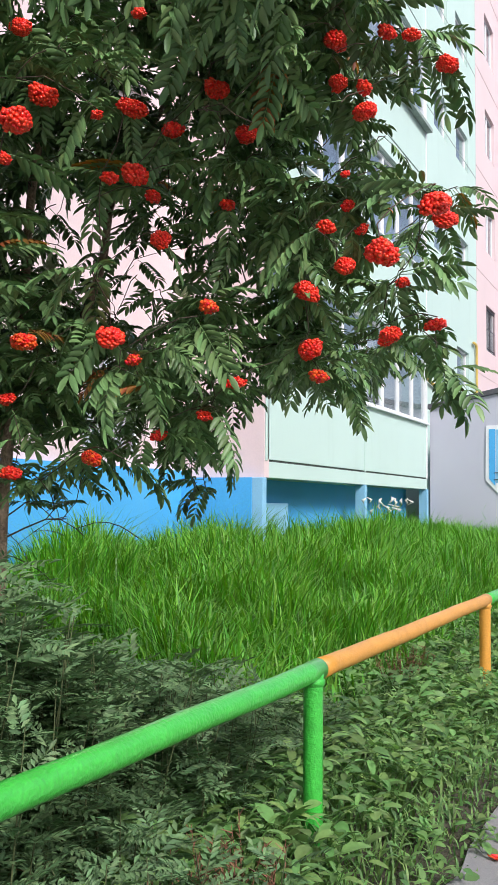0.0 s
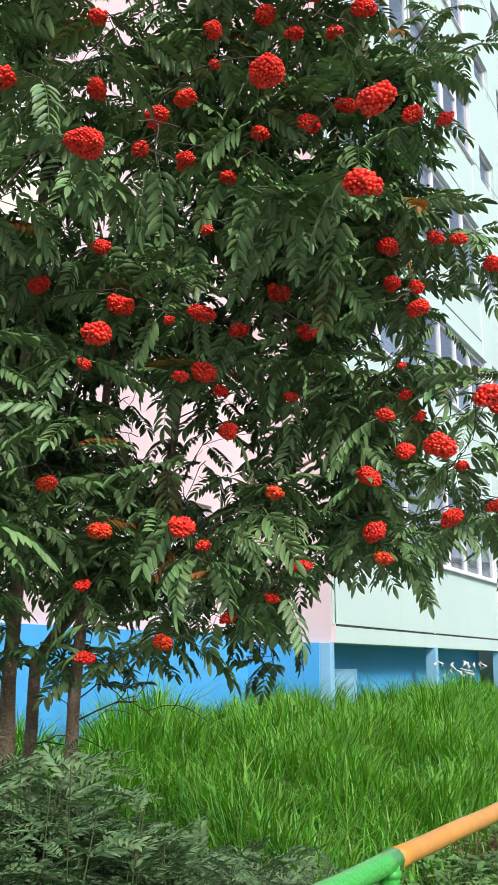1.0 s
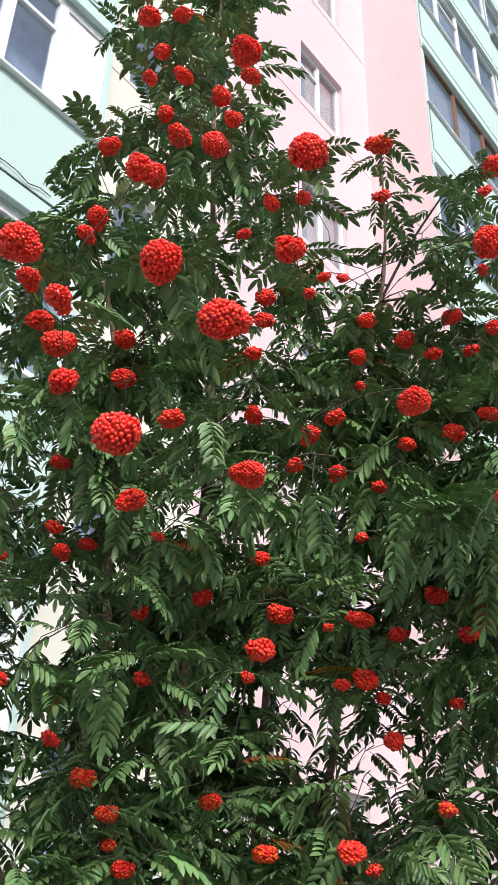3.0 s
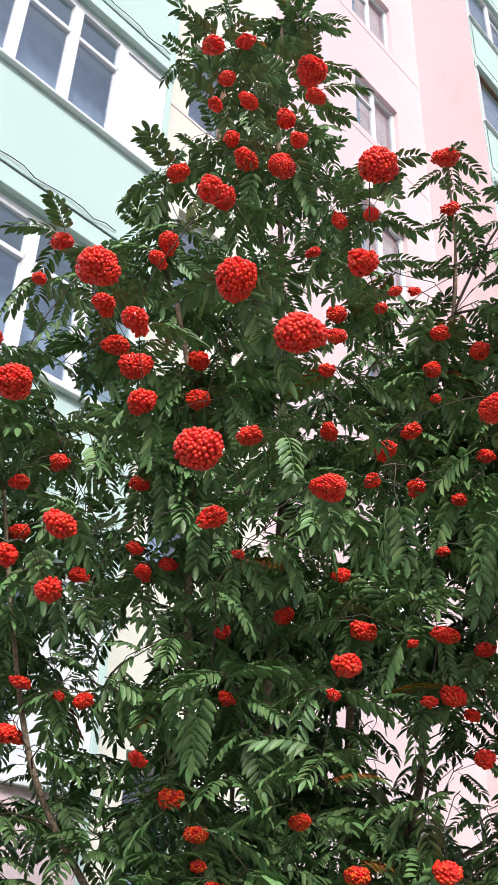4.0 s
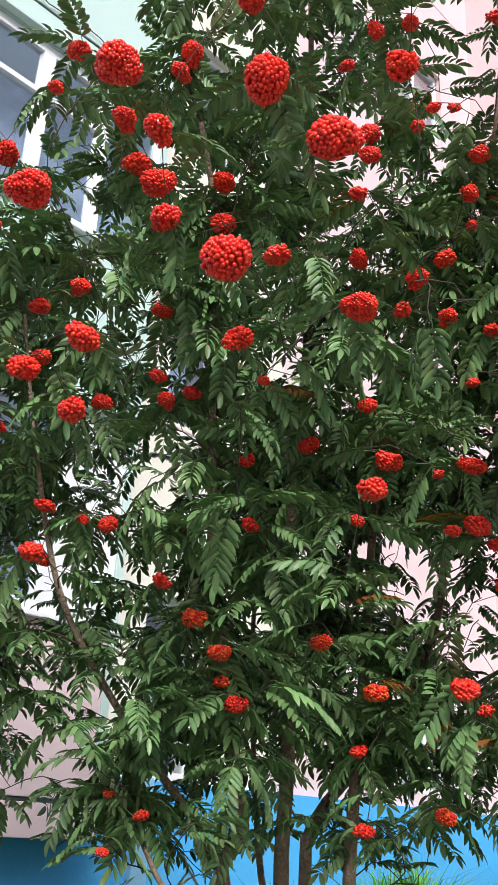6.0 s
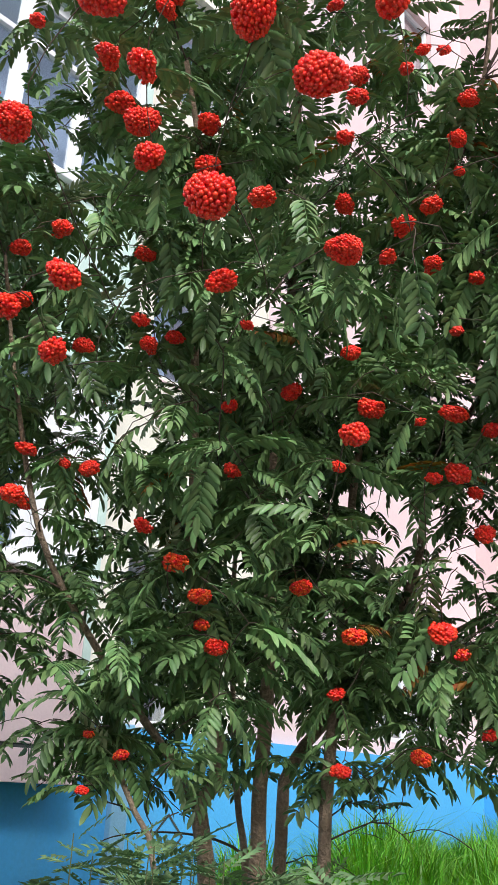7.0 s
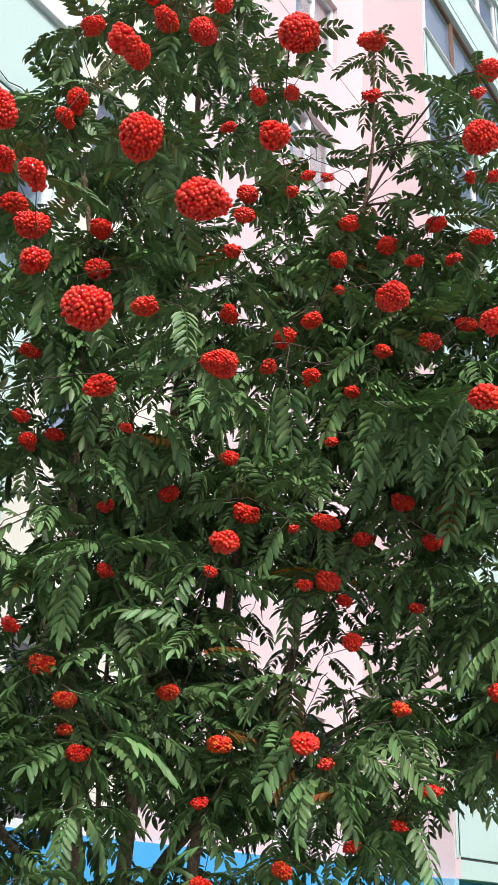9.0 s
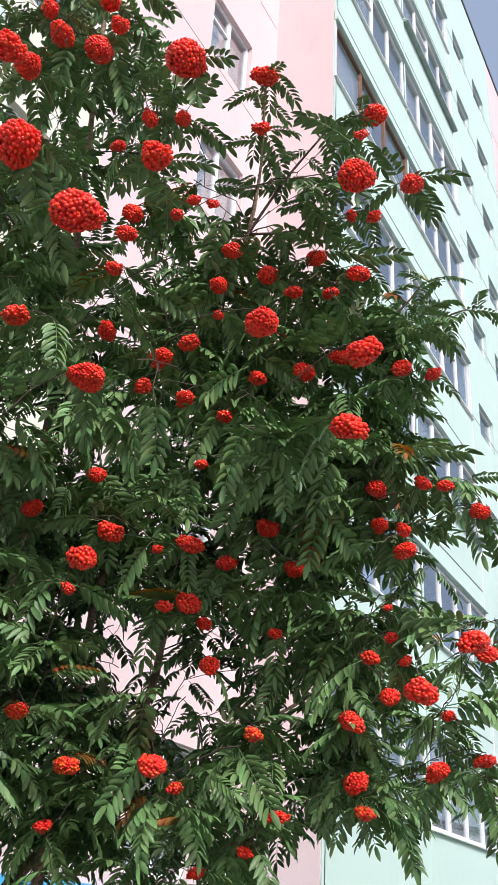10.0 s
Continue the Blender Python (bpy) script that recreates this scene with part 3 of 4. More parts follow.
# ---- the rowan tree ----
# stems: points up the stem and the radius at its foot and top
STEMS = [
    ([(-2.34, 2.18, -0.02), (-2.34, 2.20, 0.49), (-2.32, 2.18, 0.90), (-2.32, 2.12, 1.15), (-2.28, 2.16, 1.22), (-2.30, 2.11, 1.50), (-2.32, 2.01, 1.87), (-2.30, 1.97, 2.17), (-2.21, 1.83, 2.69), (-2.06, 1.67, 3.09), (-1.97, 1.48, 3.39)], 0.038, 0.008),
    ([(-2.32, 2.12, 1.13), (-2.34, 2.03, 1.25), (-2.34, 1.95, 1.32), (-2.34, 1.85, 1.40), (-2.38, 1.67, 1.60), (-2.41, 1.47, 1.87), (-2.37, 1.29, 2.27), (-2.31, 1.15, 2.63)], 0.015, 0.005),
    ([(-2.30, 2.35, 0.00), (-2.28, 2.36, 0.90), (-2.26, 2.33, 1.18), (-2.21, 2.29, 1.51), (-2.19, 2.25, 2.01), (-2.20, 2.25, 2.16), (-2.04, 2.13, 2.96), (-1.88, 1.93, 3.59), (-1.71, 1.70, 4.28), (-1.63, 1.62, 4.78)], 0.034, 0.006),
    ([(-2.12, 2.45, 0.00), (-2.10, 2.47, 0.92), (-2.10, 2.48, 1.22), (-2.08, 2.53, 1.86), (-2.01, 2.49, 2.31), (-1.83, 2.46, 3.00), (-1.46, 2.24, 3.16), (-1.23, 2.06, 3.31), (-1.16, 2.00, 3.54), (-1.12, 1.93, 3.70), (-1.09, 1.88, 3.83)], 0.030, 0.0035),
    ([(-2.37, 2.53, 0.00), (-2.33, 2.53, 1.03), (-2.31, 2.55, 1.29), (-2.12, 2.74, 1.62), (-1.95, 2.78, 1.98), (-1.88, 2.79, 2.32), (-1.62, 2.91, 2.80), (-1.37, 3.00, 3.22), (-1.13, 2.94, 3.72)], 0.030, 0.006),
    ([(-2.49, 2.52, 0.00), (-2.48, 2.53, 0.87), (-2.52, 2.50, 1.20), (-2.51, 2.41, 1.88), (-2.40, 2.34, 2.59)], 0.018, 0.006),
    ([(-2.12, 2.74, 1.60), (-1.91, 3.13, 1.85), (-1.61, 3.43, 2.11), (-1.31, 3.53, 2.36)], 0.011, 0.005),
    ([(-2.21, 1.95, 0.00), (-2.24, 1.90, 0.91), (-2.30, 1.84, 1.12), (-2.40, 1.74, 1.37)], 0.012, 0.008),
]
# slender leafy shoots at the top and the outside of the crown
SHOOTS = [
    [(-1.23, 2.06, 3.31), (-1.16, 2.00, 3.54), (-1.12, 1.93, 3.70), (-1.09, 1.88, 3.83)],
    [(-1.23, 2.06, 3.31), (-1.11, 2.07, 3.50), (-0.99, 2.07, 3.63), (-0.91, 2.07, 3.70), (-0.83, 2.10, 3.72)],
    [(-1.23, 2.06, 3.31), (-1.08, 2.14, 3.34), (-1.02, 2.13, 3.43), (-0.94, 2.16, 3.50)],
    [(-1.20, 2.40, 2.95), (-0.89, 2.49, 3.15), (-0.78, 2.54, 3.30), (-0.72, 2.59, 3.34)],
    [(-1.15, 2.42, 2.95), (-0.80, 2.55, 3.12), (-0.66, 2.62, 3.20), (-0.60, 2.68, 3.19)],
]
# open places in the crown where the house shows through: x, y, z and half width
GAPS = [
    (-2.10, 1.12, 2.94, 0.070), (-2.15, 1.44, 2.62, 0.079), (-1.85, 1.81, 2.57, 0.044), (-2.46, 1.46, 1.96, 0.080),
    (-2.15, 1.66, 2.34, 0.035), (-2.29, 1.74, 1.85, 0.049), (-1.72, 2.19, 2.05, 0.050), (-1.66, 2.27, 1.93, 0.055),
    (-1.55, 2.36, 1.85, 0.060), (-2.49, 1.59, 1.36, 0.079), (-1.42, 2.35, 2.03, 0.053), (-0.99, 2.50, 2.20, 0.088),
    (-0.78, 2.57, 2.24, 0.070), (-1.82, 2.05, 2.05, 0.044), (-1.74, 1.79, 2.64, 0.050), (-2.40, 1.67, 1.60, 0.045),
    (-2.14, 1.99, 1.43, 0.039), (-1.76, 2.39, 1.33, 0.053), (-1.59, 2.50, 1.35, 0.053), (-1.99, 1.93, 1.98, 0.030),
    (-1.13, 1.75, 3.21, 0.105), (-1.08, 1.74, 3.25, 0.079), (-0.91, 1.79, 3.28, 0.088), (-1.68, 2.24, 1.98, 0.105), (-1.55, 2.36, 1.85, 0.114),
    (-0.94, 1.80, 3.28, 0.088), (-2.49, 1.42, 1.95, 0.079), (-1.71, 2.18, 2.08, 0.070), (-2.19, 1.61, 2.24, 0.070),
    (-1.17, 1.73, 3.22, 0.105), (-1.07, 1.84, 3.17, 0.097), (-1.12, 1.60, 3.35, 0.070),
]
# ends of fruiting twigs, tier by tier: x, y, z and the width of the berry head
FRUIT_A = [(-2.33, 1.67, 1.17, 0.041), (-1.83, 2.20, 1.26, 0.070), (-2.26, 1.74, 1.27, 0.049), (-1.66, 2.34, 1.31, 0.073), (-2.32, 1.66, 1.32, 0.044), (-1.49, 2.45, 1.38, 0.057), (-1.37, 2.51, 1.44, 0.057), (-1.83, 2.16, 1.47, 0.066), (-1.25, 2.48, 1.53, 0.068), (-1.03, 2.58, 1.55, 0.068), (-2.01, 1.83, 1.57, 0.077), (-1.50, 2.32, 1.59, 0.056), (-1.42, 2.08, 1.61, 0.095), (-1.72, 2.09, 1.62, 0.084), (-1.05, 2.56, 1.63, 0.090), (-2.04, 1.80, 1.63, 0.064), (-0.83, 2.64, 1.67, 0.087), (-2.04, 1.79, 1.71, 0.082), (-0.72, 2.74, 1.71, 0.065), (-1.32, 2.43, 1.75, 0.068), (-1.83, 1.98, 1.75, 0.079), (-0.68, 2.06, 1.75, 0.092), (-2.09, 1.72, 1.80, 0.088), (-1.06, 2.54, 1.80, 0.088)]
FRUIT_B = [(-0.80, 2.64, 1.82, 0.049), (-0.95, 2.58, 1.87, 0.082), (-2.21, 1.23, 1.90, 0.094), (-2.15, 1.64, 1.90, 0.064), (-1.43, 2.34, 1.94, 0.082), (-0.62, 2.34, 1.94, 0.095), (-2.44, 1.42, 1.96, 0.061), (-0.90, 2.58, 1.97, 0.046), (-1.00, 2.54, 1.98, 0.064), (-0.67, 2.64, 1.99, 0.095), (-1.25, 2.41, 2.04, 0.061), (-0.93, 2.55, 2.04, 0.051), (-1.62, 1.88, 2.05, 0.052), (-2.24, 1.49, 2.05, 0.074), (-1.45, 1.72, 2.06, 0.095), (-1.44, 2.31, 2.06, 0.065), (-2.29, 1.44, 2.06, 0.046), (-1.96, 1.80, 2.08, 0.065), (-1.50, 2.18, 2.08, 0.056), (-2.35, 1.34, 2.09, 0.071), (-1.45, 2.23, 2.10, 0.095), (-0.93, 2.52, 2.12, 0.036), (-1.77, 0.87, 2.16, 0.085), (-1.95, 1.12, 2.20, 0.095)]
FRUIT_C = [(-1.65, 0.93, 2.22, 0.095), (-1.19, 2.41, 2.24, 0.084), (-1.38, 2.32, 2.25, 0.071), (-1.52, 2.14, 2.25, 0.046), (-1.95, 1.76, 2.27, 0.065), (-1.43, 2.19, 2.27, 0.095), (-1.64, 2.05, 2.29, 0.093), (-2.41, 1.18, 2.30, 0.057), (-0.87, 2.53, 2.30, 0.080), (-2.46, 1.08, 2.31, 0.104), (-1.82, 1.89, 2.33, 0.080), (-1.33, 1.04, 2.35, 0.135), (-0.87, 2.51, 2.36, 0.057), (-1.26, 2.35, 2.36, 0.092), (-0.78, 1.86, 2.37, 0.100), (-0.94, 2.49, 2.38, 0.075), (-1.61, 1.37, 2.40, 0.099), (-0.65, 2.57, 2.41, 0.075), (-1.29, 1.46, 2.42, 0.104), (-2.24, 1.41, 2.42, 0.075), (-1.75, 1.61, 2.42, 0.044), (-2.10, 1.55, 2.44, 0.075), (-1.67, 1.99, 2.46, 0.079), (-2.05, 1.61, 2.47, 0.066)]
FRUIT_D = [(-0.74, 2.52, 2.49, 0.053), (-0.94, 2.46, 2.49, 0.090), (-0.80, 2.50, 2.50, 0.066), (-2.11, 1.52, 2.51, 0.066), (-0.71, 1.79, 2.53, 0.100), (-2.33, 1.24, 2.53, 0.086), (-1.41, 2.17, 2.53, 0.055), (-0.90, 1.61, 2.56, 0.108), (-1.70, 0.77, 2.56, 0.111), (-1.53, 1.41, 2.64, 0.099), (-1.33, 2.16, 2.68, 0.067), (-1.17, 1.19, 2.68, 0.135), (-2.31, 1.20, 2.68, 0.078), (-2.21, 0.87, 2.69, 0.110), (-2.08, 0.89, 2.70, 0.044), (-1.70, 1.16, 2.70, 0.099), (-2.09, 1.49, 2.72, 0.078), (-1.43, 2.08, 2.73, 0.078), (-1.55, 2.01, 2.76, 0.071), (-2.23, 1.28, 2.76, 0.081), (-1.25, 2.21, 2.83, 0.070), (-1.28, 1.08, 2.84, 0.135), (-1.50, 0.82, 2.84, 0.129), (-0.73, 2.44, 2.85, 0.059)]
FRUIT_E = [(-1.11, 2.28, 2.86, 0.089), (-1.49, 2.01, 2.86, 0.092), (-0.82, 2.40, 2.87, 0.079), (-1.63, 1.05, 2.88, 0.099), (-1.00, 2.32, 2.91, 0.080), (-1.41, 2.04, 2.91, 0.086), (-1.83, 1.22, 2.91, 0.117), (-1.63, 1.89, 2.92, 0.079), (-0.66, 1.63, 2.96, 0.111), (-1.92, 1.57, 3.01, 0.100), (-1.12, 1.39, 3.01, 0.100), (-1.34, 2.09, 3.03, 0.044), (-1.31, 2.03, 3.10, 0.075), (-2.29, 0.99, 3.11, 0.101), (-2.02, 1.29, 3.12, 0.099), (-1.59, 1.83, 3.12, 0.071), (-1.00, 2.24, 3.12, 0.061), (-1.11, 2.19, 3.12, 0.065), (-1.45, 1.71, 3.12, 0.078), (-1.90, 1.54, 3.14, 0.092), (-2.26, 0.82, 3.15, 0.110), (-1.99, 0.95, 3.16, 0.057), (-0.91, 2.26, 3.18, 0.093), (-1.19, 2.14, 3.18, 0.086)]
FRUIT_F = [(-1.36, 1.05, 3.18, 0.097), (-1.99, 1.19, 3.22, 0.099), (-1.26, 2.02, 3.22, 0.082), (-1.00, 1.31, 3.23, 0.135), (-1.04, 2.19, 3.24, 0.073), (-1.37, 1.84, 3.27, 0.060), (-1.53, 1.82, 3.32, 0.084), (-1.27, 1.89, 3.32, 0.051), (-1.32, 1.86, 3.33, 0.051), (-0.84, 2.22, 3.37, 0.059), (-0.91, 2.19, 3.38, 0.046), (-0.71, 2.23, 3.47, 0.095), (-0.78, 1.96, 3.47, 0.051), (-1.93, 1.34, 3.48, 0.085), (-2.11, 1.08, 3.48, 0.095), (-1.58, 1.30, 3.50, 0.110), (-1.54, 1.71, 3.53, 0.059), (-1.89, 1.35, 3.54, 0.095), (-1.13, 1.93, 3.63, 0.070), (-1.45, 1.74, 3.64, 0.071), (-1.14, 1.22, 3.65, 0.106), (-1.36, 1.80, 3.66, 0.077), (-0.79, 2.12, 3.72, 0.095), (-1.82, 1.30, 3.78, 0.088)]
FRUIT_G = [(-1.09, 1.88, 3.81, 0.100), (-1.56, 1.55, 3.84, 0.117), (-1.29, 1.41, 3.85, 0.074), (-1.65, 1.47, 3.86, 0.101), (-1.47, 1.54, 3.89, 0.078), (-1.68, 1.42, 3.95, 0.079), (-1.51, 1.52, 4.01, 0.092), (-1.68, 1.33, 4.05, 0.068), (-1.59, 1.41, 4.07, 0.081), (-1.63, 1.33, 4.15, 0.081), (-1.61, 1.24, 4.23, 0.094), (-1.52, 1.31, 4.24, 0.071)]
FRUIT = (FRUIT_A, FRUIT_B, FRUIT_C, FRUIT_D, FRUIT_E, FRUIT_F, FRUIT_G)
# middles of leafy spurs without fruit
SPURS_A = [(-1.90, 2.66, 1.04), (-1.96, 2.62, 1.16), (-2.30, 1.71, 1.24), (-2.39, 1.99, 1.29), (-2.50, 1.60, 1.31), (-2.04, 2.55, 1.35), (-2.07, 2.24, 1.36), (-1.81, 2.71, 1.41), (-1.62, 2.83, 1.42), (-2.38, 1.79, 1.41), (-1.70, 2.42, 1.43), (-2.05, 1.70, 1.44), (-2.41, 1.46, 1.44), (-1.67, 2.84, 1.51), (-1.30, 2.39, 1.55), (-2.16, 2.59, 1.56), (-2.86, 1.50, 1.58), (-2.10, 1.93, 1.60), (-1.59, 2.27, 1.62), (-1.98, 2.15, 1.62), (-1.95, 1.61, 1.62), (-2.53, 1.47, 1.64), (-1.46, 2.41, 1.66), (-1.71, 1.54, 1.65), (-1.30, 2.69, 1.71), (-0.85, 2.65, 1.72), (-1.10, 2.90, 1.73), (-1.95, 2.50, 1.77), (-2.76, 1.44, 1.76), (-1.52, 1.87, 1.77), (-1.35, 2.47, 1.79), (-2.38, 2.82, 1.82)]
SPURS_B = [(-2.51, 2.61, 1.83), (-1.86, 1.80, 1.84), (-1.79, 2.55, 1.85), (-2.34, 1.35, 1.84), (-1.02, 2.66, 1.88), (-2.26, 2.44, 1.87), (-2.64, 1.79, 1.88), (-2.64, 2.61, 1.89), (-1.26, 2.79, 1.92), (-2.00, 1.71, 1.90), (-2.57, 2.87, 1.92), (-2.73, 2.52, 1.91), (-2.62, 1.30, 1.91), (-2.31, 2.22, 1.94), (-0.92, 2.45, 1.98), (-2.03, 1.48, 1.96), (-0.83, 2.63, 2.07), (-1.79, 1.45, 2.06), (-1.16, 2.53, 2.09), (-2.03, 1.78, 2.06), (-2.10, 1.36, 2.06), (-2.28, 2.70, 2.09), (-2.65, 1.51, 2.09), (-2.55, 1.28, 2.11), (-0.93, 2.46, 2.14), (-2.21, 2.25, 2.13), (-1.87, 1.87, 2.15), (-2.04, 2.38, 2.16), (-2.11, 1.51, 2.17), (-1.27, 2.31, 2.26), (-1.19, 1.57, 2.28), (-1.80, 1.14, 2.25)]
SPURS_C = [(-2.56, 2.67, 2.27), (-1.18, 1.97, 2.29), (-1.56, 2.95, 2.32), (-2.75, 1.24, 2.28), (-0.94, 2.35, 2.37), (-1.05, 1.88, 2.38), (-1.16, 2.60, 2.39), (-1.45, 1.24, 2.36), (-2.14, 1.22, 2.36), (-0.97, 2.07, 2.38), (-1.38, 2.02, 2.39), (-2.58, 1.51, 2.38), (-2.46, 2.42, 2.40), (-1.83, 1.96, 2.42), (-1.98, 2.52, 2.44), (-1.70, 2.04, 2.45), (-0.95, 2.41, 2.46), (-2.17, 2.44, 2.46), (-2.02, 1.77, 2.47), (-0.83, 2.37, 2.51), (-2.79, 1.32, 2.49), (-1.32, 2.54, 2.52), (-2.07, 2.20, 2.50), (-1.82, 1.77, 2.51), (-2.21, 2.42, 2.51), (-1.73, 2.78, 2.54), (-2.37, 1.08, 2.50), (-1.03, 2.21, 2.54), (-1.09, 2.17, 2.54), (-1.31, 1.68, 2.54), (-1.10, 2.42, 2.57), (-1.93, 2.70, 2.61)]
SPURS_D = [(-2.55, 2.55, 2.60), (-1.38, 1.48, 2.61), (-1.07, 2.73, 2.64), (-1.63, 1.60, 2.64), (-2.80, 1.90, 2.65), (-1.12, 2.42, 2.68), (-2.46, 2.39, 2.68), (-1.18, 2.33, 2.70), (-2.51, 1.02, 2.68), (-0.97, 2.67, 2.73), (-1.20, 2.60, 2.74), (-0.98, 2.51, 2.75), (-2.04, 1.46, 2.72), (-1.16, 2.73, 2.75), (-1.04, 2.36, 2.75), (-1.15, 2.58, 2.77), (-2.52, 1.44, 2.77), (-1.07, 2.60, 2.81), (-2.29, 1.79, 2.81), (-2.03, 1.33, 2.81), (-1.15, 2.65, 2.84), (-2.72, 2.04, 2.84), (-1.84, 2.05, 2.85), (-0.86, 2.36, 2.86), (-2.27, 1.00, 2.88), (-0.99, 1.94, 2.91), (-2.21, 2.50, 2.91), (-1.85, 1.31, 2.90), (-1.54, 2.42, 2.94), (-1.07, 2.23, 2.95), (-1.11, 2.53, 2.95), (-1.36, 2.60, 2.99)]
SPURS_E = [(-2.67, 1.05, 2.97), (-2.51, 1.51, 3.00), (-0.79, 2.35, 3.03), (-2.16, 1.71, 3.02), (-1.89, 1.81, 3.04), (-2.82, 1.42, 3.05), (-1.90, 1.61, 3.07), (-1.61, 2.36, 3.10), (-2.60, 1.38, 3.12), (-0.91, 2.31, 3.16), (-1.43, 2.22, 3.17), (-0.97, 2.10, 3.23), (-1.49, 2.69, 3.27), (-1.17, 2.01, 3.27), (-2.43, 1.24, 3.29), (-1.75, 1.53, 3.40), (-1.85, 2.46, 3.41), (-0.88, 2.08, 3.41), (-1.56, 2.21, 3.44), (-2.23, 1.55, 3.48), (-1.35, 2.02, 3.50), (-2.08, 1.67, 3.52), (-1.75, 1.77, 3.55), (-1.93, 2.27, 3.61), (-1.62, 2.11, 3.61), (-2.25, 1.36, 3.62), (-2.22, 2.15, 3.72), (-1.98, 1.54, 3.71), (-1.72, 1.40, 3.82), (-1.51, 1.79, 3.84), (-1.91, 1.76, 4.04), (-1.66, 1.69, 4.06)]
SPURS_F = [(-1.64, 1.66, 4.37), (-1.90, 1.62, 4.48), (-1.76, 1.44, 4.59), (-1.65, 1.78, 4.87)]
SPURS = (SPURS_A, SPURS_B, SPURS_C, SPURS_D, SPURS_E, SPURS_F)


def smooth_path(points, step):
    pts = [Vector(p) for p in points]
    out = []
    for i in range(len(pts) - 1):
        a, b, c, d = pts[max(i - 1, 0)], pts[i], pts[i + 1], pts[min(i + 2, len(pts) - 1)]
        n = max(1, int((c - b).length / step))
        for j in range(n):
            t = j / n
            out.append(0.5 * ((2 * b) + (c - a) * t + (2 * a - 5 * b + 4 * c - d) * t * t + (3 * b - a - 3 * c + d) * t ** 3))
    return out + [pts[-1]]


def berry_head(count_scale, seed):
    """A domed head of berries, one unit wide; the berry's size relative to it is count_scale."""
    r = random.Random(seed)
    d = count_scale
    seg, rings = 7, 4
    bv, bf = [(0, 0, 0.5)], []
    for i in range(1, rings + 1):
        th = math.pi * i / (rings + 1)
        bv += [(0.5 * math.sin(th) * math.cos(2 * math.pi * (k + 0.5 * i) / seg), 0.5 * math.sin(th) * math.sin(2 * math.pi * (k + 0.5 * i) / seg), 0.5 * math.cos(th)) for k in range(seg)]
    bv.append((0, 0, -0.5))
    for k in range(seg):
        bf.append((0, 1 + k, 1 + (k + 1) % seg))
        for i in range(rings - 1):
            a, b = 1 + i * seg + k, 1 + i * seg + (k + 1) % seg
            bf.append((a, a + seg, b + seg, b))
        bf.append((1 + (rings - 1) * seg + (k + 1) % seg, 1 + (rings - 1) * seg + k, len(bv) - 1))
    bv = np.array(bv)
    flat, size = np.array([i for f in bf for i in f]), np.array([len(f) for f in bf])
    pts = []
    # a head is a few rounded lobes grown together
    lobes = [(Vector((0, 0, 0)), 0.36)]
    for k in range(r.randint(3, 5)):
        a = r.uniform(0, 6.28)
        lobes.append((Vector((math.cos(a) * r.uniform(0.12, 0.26), math.sin(a) * r.uniform(0.10, 0.22), r.uniform(-0.16, 0.12))), r.uniform(0.19, 0.30)))
    for c, big in lobes:
        rad = big - d / 2
        n = int(4 * math.pi * rad * rad / (d * d * 0.80))
        for i in range(n):
            z = 1 - 2 * (i + 0.5) / n
            a = i * 2.399963
            u = Vector((math.sqrt(1 - z * z) * math.cos(a), math.sqrt(1 - z * z) * math.sin(a), z * 0.86))
            p = c + u * rad
            if r.random() < 0.07 or any((p - q).length < b2 - d * 0.9 for q, b2 in lobes if q is not c):
                continue
            pts.append(p + Vector((r.uniform(-1, 1), r.uniform(-1, 1), r.uniform(-1, 1))) * d * 0.26)
    vs, ls, ss, n = [], [], [], 0
    for c, big in lobes:  # the packed inner berries
        vs.append(bv * np.array((1, 1, 0.86)) * 2 * (big - d * 0.95) + np.array(c))
        ls.append(flat + n)
        ss.append(size)
        n += len(bv)
    for p in pts:
        vs.append(bv * d * r.uniform(0.88, 1.12) + np.array(p))
        ls.append(flat + n)
        ss.append(size)
        n += len(bv)
    return np.concatenate(vs), np.concatenate(ls), np.concatenate(ss)


PATH_SIDE = Vector((-0.05, -0.07, 1.25))  # the open side of the crown, towards the footpath


def clear_of_fruit(leaves, heads):
    """Fruit hangs at the outside of the crown: drops the leaves that would grow over it on the open side."""
    mid = np.array([tuple(m @ Vector((0.10, 0, -0.02))) for _, m in leaves])
    keep = np.ones(len(leaves), bool)
    for p, w in heads:
        u = (PATH_SIDE - p).normalized()
        d = mid - np.array(p)
        t = d @ np.array(u)
        off = np.linalg.norm(d - t[:, None] * np.array(u), axis=1)
        keep &= ~((t > -0.01) & (off < 0.46 * w + 0.062))
    for x, y, z, half in GAPS:
        u = (Vector((x, y, z)) - PATH_SIDE).normalized()
        d = mid - np.array(PATH_SIDE)
        t = d @ np.array(u)
        off = np.linalg.norm(d - t[:, None] * np.array(u), axis=1)
        keep &= ~((t > 0.5) & (off < half * t / 2.9 + 0.015) & (np.arange(len(leaves)) % 10 > 1))
    keep &= ~((mid[:, 2] < np.where(mid[:, 0] < -1.9, 1.17, 1.21)))
    return [q for q, k in zip(leaves, keep) if k]


